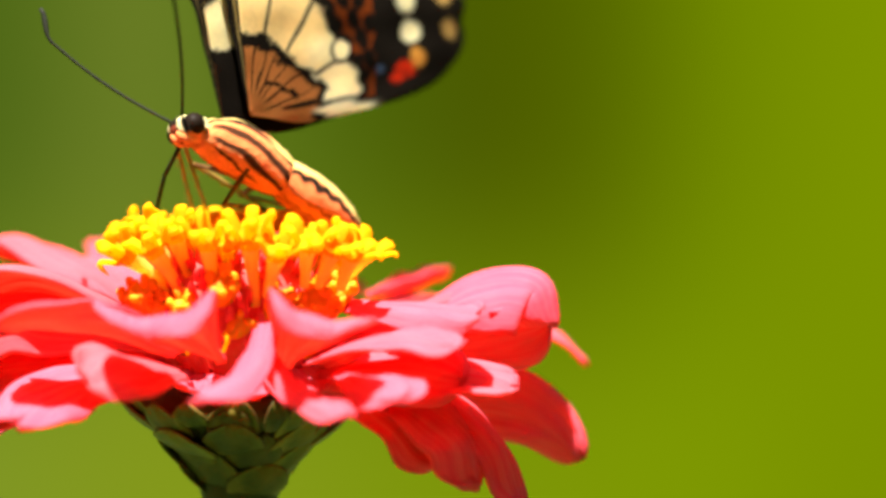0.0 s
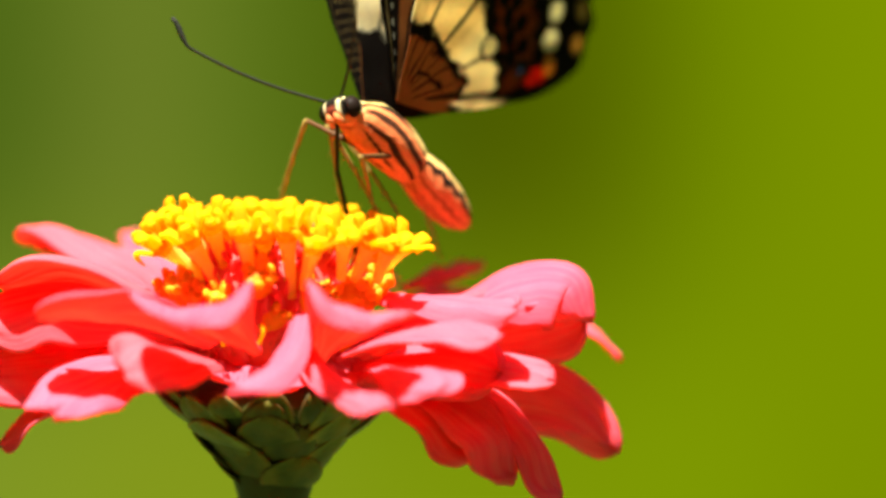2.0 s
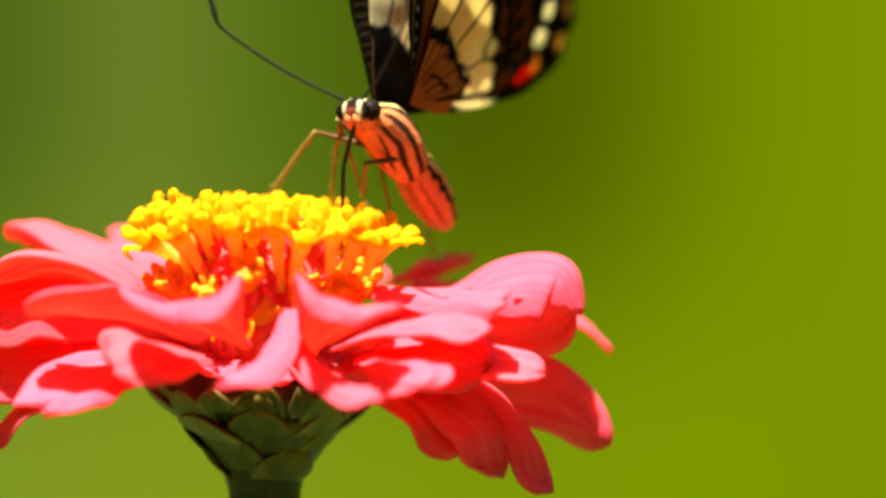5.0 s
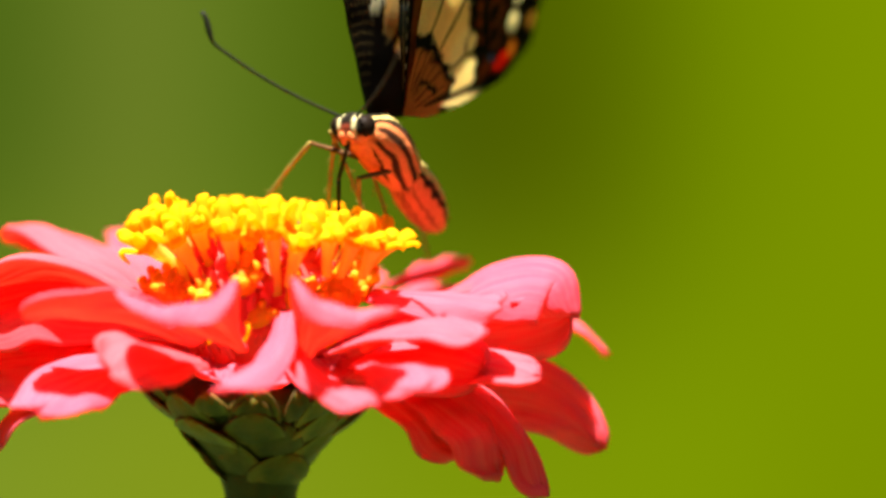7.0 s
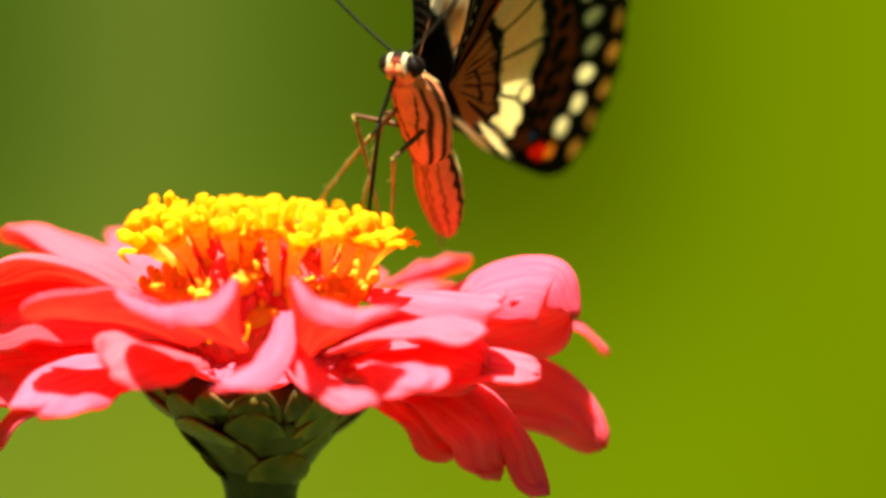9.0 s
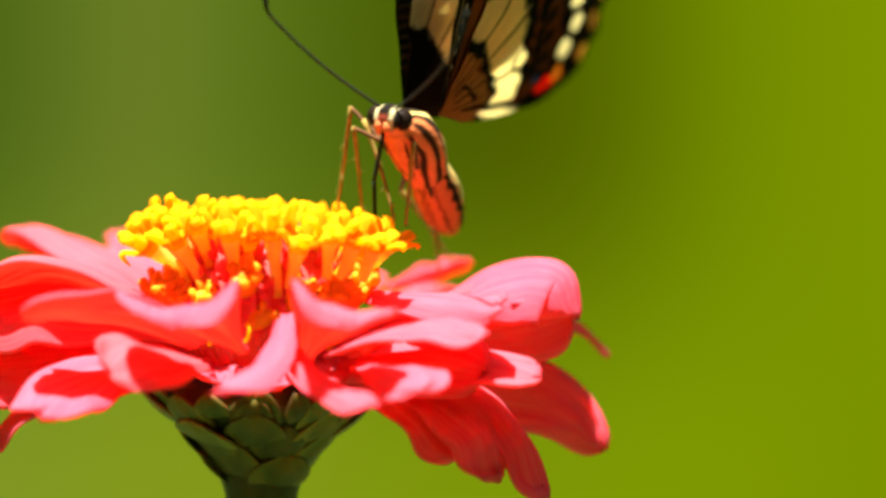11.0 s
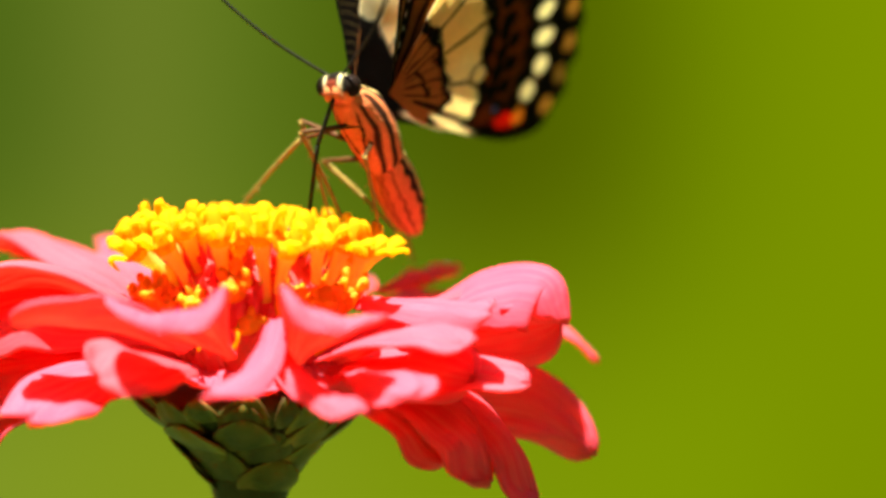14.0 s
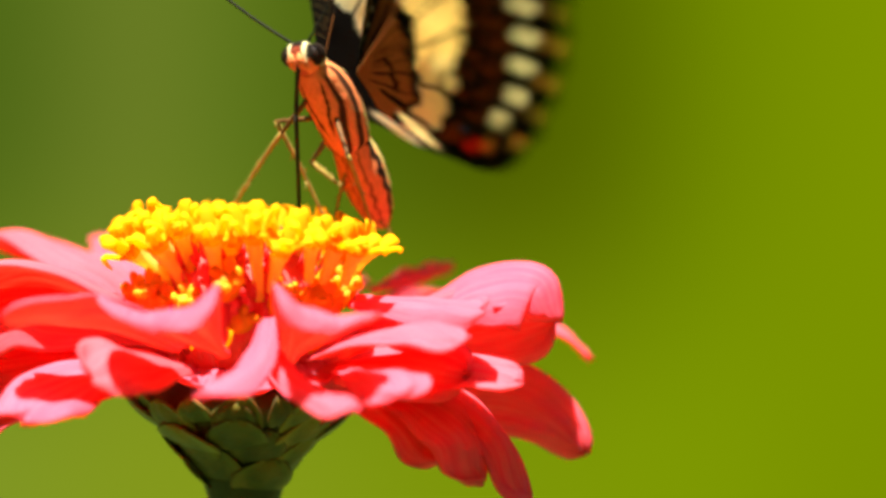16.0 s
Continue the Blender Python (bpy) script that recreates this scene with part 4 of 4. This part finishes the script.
# ---------------------------------------------------------------- motion
def sway(dx, dz, lean):
    """The flower's pose when its head has moved by dx, dz millimetres and leans by so many degrees."""
    up = Vector((0, 0, HEAD))
    m = pose(0, 0, 0, 0, lean, 0)
    m.translation = up + Vector((dx * MM, 0, dz * MM)) - m.to_3x3() @ up
    return m


def glide(rows, t):
    """A pose and further numbers between rows, on a smooth curve."""
    times = [r[0] for r in rows]
    i = max(0, min(len(rows) - 2, sum(1 for x in times if x <= t) - 1))
    t0, t1 = times[i], times[i + 1]
    k = (t - t0) / (t1 - t0)

    def slope(j, value):
        lo, hi = max(0, j - 1), min(len(rows) - 1, j + 1)
        return (value(hi) - value(lo)) / (times[hi] - times[lo])

    def hermite(value):
        h = t1 - t0
        lim = 1.2
        m0, m1 = slope(i, value) * min(h, lim), slope(i + 1, value) * min(h, lim)
        return value(i) * (2 * k ** 3 - 3 * k * k + 1) + m0 * (k ** 3 - 2 * k * k + k) + value(i + 1) * (3 * k * k - 2 * k ** 3) + m1 * (k ** 3 - k * k)
    place = hermite(lambda j: rows[j][1].translation)
    quats = [r[1].to_quaternion() for r in rows]
    for a, b in zip(quats, quats[1:]):
        b.make_compatible(a)
    q = [hermite(lambda j, c=c: quats[j][c]) for c in range(4)]
    length = math.sqrt(sum(x * x for x in q))
    m = Matrix.LocRotScale(place, type(quats[0])([x / length for x in q]), None)
    return m, [hermite(lambda j, c=c: rows[j][2 + c]) for c in range(len(rows[0]) - 2)]


# where the feet stand on the head (millimetres from its middle) from a time on: x, y, z
STEPS = {
    "right_front": ((0, -5.6, 10, 15), (0.9, -4.5, 10, 15), (1.8, 0.2, 10, 15), (7.4, 6.4, 9, 15), (11, 8.6, 5, 15), (13.7, -1.6, 9, 15)),
    "left_front": ((0, -3.7, 7, 15), (0.9, -1.3, 8, 15), (1.8, 7.5, 8, 15), (7.4, 11.5, 4, 15), (11, 11.4, 4, 15), (13.7, 10.4, 2, 15)),
    "right_middle": ((0, 3.6, 8, 15), (0.9, 7.2, 8, 15), (1.8, 11.5, 4, 15), (7.4, 13.5, 1, 14.5), (11, 15.2, -3, 14.5), (13.7, 8.9, 4, 15)),
    "left_middle": ((0, 6.2, 6, 15), (0.9, 9.6, 4, 15), (1.8, 11.3, 3, 15), (7.4, 15, -1, 14.5), (11, 16.4, -3, 14), (13.7, 14.7, -2, 14)),
    "right_hind": ((0, 11.3, 8, 14), (0.9, 10.5, 6, 15), (1.8, 14.4, 3, 14), (7.4, 21, 14, 8), (11, 21.5, 14, 8), (13.7, 16.6, 4, 13)),
    "left_hind": ((0, 19, 24, 4), (0.9, 18.2, 24, 4), (1.8, 19.9, 22, 4), (7.4, 21, 22, 4), (11, 20.4, 20, 3), (13.7, 19.6, 20, 3))}
SIPS = ((0, -10.0, 6, 12), (0.9, -2.5, -3, 13), (1.8, 9.2, 2, 12), (7.3, 9.8, 1, 12), (7.9, 12.0, -2, 12), (11, 13.2, -3, 11), (13.7, 6.5, 0, 12))


def standing(steps, t):
    """The place of a foot at a time: it holds, then moves over within a third of a second."""
    at = Vector(steps[0][1:])
    for (t0, *p) in steps[1:]:
        k = float(smooth(t0 - 0.3, t0, t))
        at = at.lerp(Vector(p), k) + Vector((0, 0, 4.0 * k * (1 - k)))
    return at


def flutter(t):
    """Short bursts of quick wing beats, in degrees."""
    strength = sum(size * float(smooth(a, a + 0.12, t) * (1 - smooth(b - 0.12, b, t))) for a, b, size in BURSTS)
    return strength * math.sin(2 * math.pi * 8 * t)


PROBES = ((0.45, 1.85), (2.35, 2.9), (7.3, 7.9), (13.25, 13.95))
BURSTS = ((0.4, 0.95, 14), (2.2, 2.8, 10), (7.3, 7.8, 7), (14.9, 15.2, 3), (15.3, 16.4, 13))


def motions():
    flower_rows = [
        (0, sway(-2.38, -1.20, -0.15)),
        (0.5, sway(-2.42, -1.01, -0.21)),
        (1, sway(-3.39, -0.14, -0.48)),
        (1.5, sway(-0.66, -0.12, -0.10)),
        (2, sway(1.57, -0.29, 0.35)),
        (2.5, sway(-1.05, -0.07, 0.03)),
        (3, sway(-3.89, -0.05, -0.60)),
        (3.5, sway(-0.75, -0.47, -0.20)),
        (4, sway(1.34, -0.27, 0.28)),
        (4.5, sway(0.47, 0.42, -0.07)),
        (7, sway(0.00, -0.00, 0.00)),
        (7.5, sway(-1.23, 0.33, -0.27)),
        (8, sway(-1.03, 0.18, -0.17)),
        (8.5, sway(-0.34, 0.04, -0.12)),
        (9, sway(-0.01, 0.06, -0.14)),
        (11.5, sway(0.14, -0.28, -0.03)),
        (12, sway(1.00, -0.37, 0.14)),
        (12.5, sway(1.39, -0.49, 0.16)),
        (13, sway(1.69, -0.81, 0.20)),
        (13.5, sway(0.85, -0.98, 0.30)),
        (14, sway(-1.17, -0.78, -0.05)),
        (14.5, sway(-0.62, -0.87, -0.11)),
        (15, sway(0.42, -0.93, 0.21)),
        (15.5, sway(-0.40, -0.69, 0.05)),
        (16, sway(-1.92, -0.63, -0.14)),
    ]
    walk(flower, flower_rows)
    # the butterfly's pose and the lift of its hind wings
    body_rows = [
        (0, pose(-0.00308, 0.00043, 0.62423, 28.1, -1.4, -131.4), 73),
        (0.4, pose(-0.00300, 0.00045, 0.62430, 28.0, -1.5, -131.4), 73),
        (0.5, pose(-0.00142, 0.00061, 0.62591, 24.1, -5.3, -131.9), 70),
        (0.7, pose(0.00214, 0.00159, 0.62995, 20.2, -22.5, -130.7), 62),
        (1, pose(0.00386, 0.00001, 0.63051, 16.6, -17.6, -123.4), 69),
        (1.5, pose(0.00956, 0.00083, 0.63045, 15.3, -18.2, -123.5), 66),
        (2, pose(0.01304, 0.00263, 0.62589, 16.8, -3.7, -121.8), 64),
        (2.3, pose(0.01215, -0.00176, 0.62975, 10.2, -18.8, -117.2), 72),
        (2.5, pose(0.01226, 0.00107, 0.63081, 14.8, -28.4, -110.4), 56),
        (3, pose(0.01201, 0.00014, 0.63116, 7.6, -22.0, -114.4), 61),
        (3.5, pose(0.01319, 0.00327, 0.62622, 5.5, -2.1, -113.6), 54),
        (4, pose(0.01553, 0.00264, 0.62599, 8.9, -5.4, -113.5), 60),
        (4.5, pose(0.01457, 0.00090, 0.62636, 5.7, -3.9, -115.5), 68),
        (7, pose(0.01367, -0.00056, 0.62503, 2.9, 1.1, -114.6), 77),
        (7.5, pose(0.01520, -0.00334, 0.62960, 1.7, -21.9, -104.3), 80),
        (7.7, pose(0.01584, -0.00179, 0.62922, 1.0, -21.5, -102.6), 69),
        (8, pose(0.01635, 0.00095, 0.62749, 0.0, -17.5, -108.2), 64),
        (8.5, pose(0.01770, 0.00019, 0.62777, -1.9, -16.6, -108.9), 66),
        (9, pose(0.01868, -0.00190, 0.62929, -3.5, -20.2, -113.4), 72),
        (11.5, pose(0.01745, -0.00070, 0.62489, -6.8, 0.5, -114.1), 74),
        (12, pose(0.01816, -0.00114, 0.62455, -6.5, 1.8, -113.0), 76),
        (12.5, pose(0.01844, -0.00023, 0.62426, -8.7, 1.1, -114.6), 73),
        (13, pose(0.01883, -0.00079, 0.62385, -8.7, 1.5, -114.9), 75),
        (13.3, pose(0.01864, 0.00067, 0.62689, 0.5, -15.6, -117.1), 62),
        (13.5, pose(0.01763, -0.00085, 0.62819, 3.4, -22.3, -120.8), 65),
        (14, pose(0.01202, 0.00073, 0.62768, 4.2, -12.5, -115.1), 65),
        (14.5, pose(0.01207, -0.00023, 0.62770, 4.6, -12.4, -115.3), 72),
        (15, pose(0.01213, -0.00069, 0.62866, 6.2, -17.8, -114.7), 71),
        (15.5, pose(0.01005, 0.00191, 0.62758, 4.3, -14.5, -110.0), 57),
        (16, pose(0.00829, 0.00014, 0.63017, 7.6, -20.7, -117.8), 63),
    ]
    ticks = [i / 10 for i in range(161)]
    bodies, lifts, banks, dips = [], [], [], []
    for t in ticks:
        m, (lift,) = glide(body_rows, t)
        bodies.append((t, m))
        lifts.append(lift)
        banks.append(math.degrees(math.asin(m[2][1])))
        dips.append(-math.degrees(math.asin(m[2][0])))
    walk(butterfly, bodies)
    for wing, sgn, is_fore in WINGS:
        rows = []
        for i in range(481):
            t = i / 30
            lift = float(np.interp(t, ticks, lifts)) + flutter(t)
            a = lift if not is_fore else FORE_LIFT + 0.5 * (lift - 68)
            # when the body banks, the far wings stay folded against the near ones
            bank = max(0.0, float(np.interp(t, ticks, banks)))
            if sgn < 0:
                a = a + (0.5 + 0.3 * float(smooth(0.4, 0.8, t))) * bank if is_fore else max(a, RIGHT_LEAST) + 0.75 * bank
            # at rest in the first moments the fore wings are drawn back
            rows.append((t, wing_basis(a, sgn, sweep=16 * float(1 - smooth(0.4, 0.7, t)) if is_fore else -8 - 0.45 * float(np.interp(t, ticks, dips)))))
        walk(wing, rows)
    # at first the antennae are held higher
    view = bodies[0][1].to_3x3().inverted() @ Vector((0, 1, 0))
    for antenna, sgn in ANTENNAE:
        root = Matrix.Translation(Vector((7.8, sgn * 0.7, 1.5)) * MM)
        high = radians(22 if sgn < 0 else 8)
        walk(antenna, [(t, root @ Matrix.Rotation(high * float(1 - smooth(0.4, 0.8, t)), 4, view) @ root.inverted()) for t in ticks])
    heads = [glide([(t, m, 0) for t, m in flower_rows], t)[0] for t in ticks]
    for key, (hip, out, a, b) in LEGS.items():
        thigh, shin = [], []
        for (t, body), head_pose in zip(bodies, heads):
            foot = body.inverted() @ (head_pose @ (standing(STEPS[key], t) * MM + Vector((0, 0, HEAD))))
            h = Vector(hip) * MM
            # while it drinks, the front knees are drawn forward under the head
            drawn = float(smooth(1.7, 2.0, t) * (1 - smooth(7.2, 7.5, t))) if key.endswith("front") else 0.0
            knee, end = bend_leg(h, foot, Vector(out).lerp(Vector((1.2, 0.3 * out[1], 2.4)), drawn), a * MM, b * MM)
            thigh.append((t, aim_x(h, knee)))
            shin.append((t, aim_x(knee, end)))
        walk(LEG_PIECES[key][0], thigh)
        walk(LEG_PIECES[key][1], shin)
    upper, lower = [], []
    for (t, body), head_pose in zip(bodies, heads):
        mouth = Vector((8.2, 0, -0.9)) * MM
        bent = max(float(smooth(a, a + 0.2, t) * (1 - smooth(b - 0.2, b, t))) for a, b in PROBES)
        sip = head_pose @ (standing(SIPS, t) * MM + Vector((0, 0, HEAD)))
        sip.y += 0.8 * bent * ((body @ mouth).y - sip.y)
        sip = body.inverted() @ sip
        # the tube runs straight on, deep into the floret, and bends while the butterfly tries another
        reach = (sip - mouth).length
        sip += (sip - mouth).normalized() * max(0.0, 20.9 * MM - reach) * (1 - bent)
        joint, end = bend_leg(mouth, sip, Vector((1.0, -0.5, 0.2)), 6.0 * MM, 15.0 * MM)
        upper.append((t, aim_x(mouth, joint)))
        lower.append((t, aim_x(joint, end)))
    walk(TONGUE[0], upper)
    walk(TONGUE[1], lower)


FORE_LIFT, RIGHT_LEAST = 80, 84
motions()
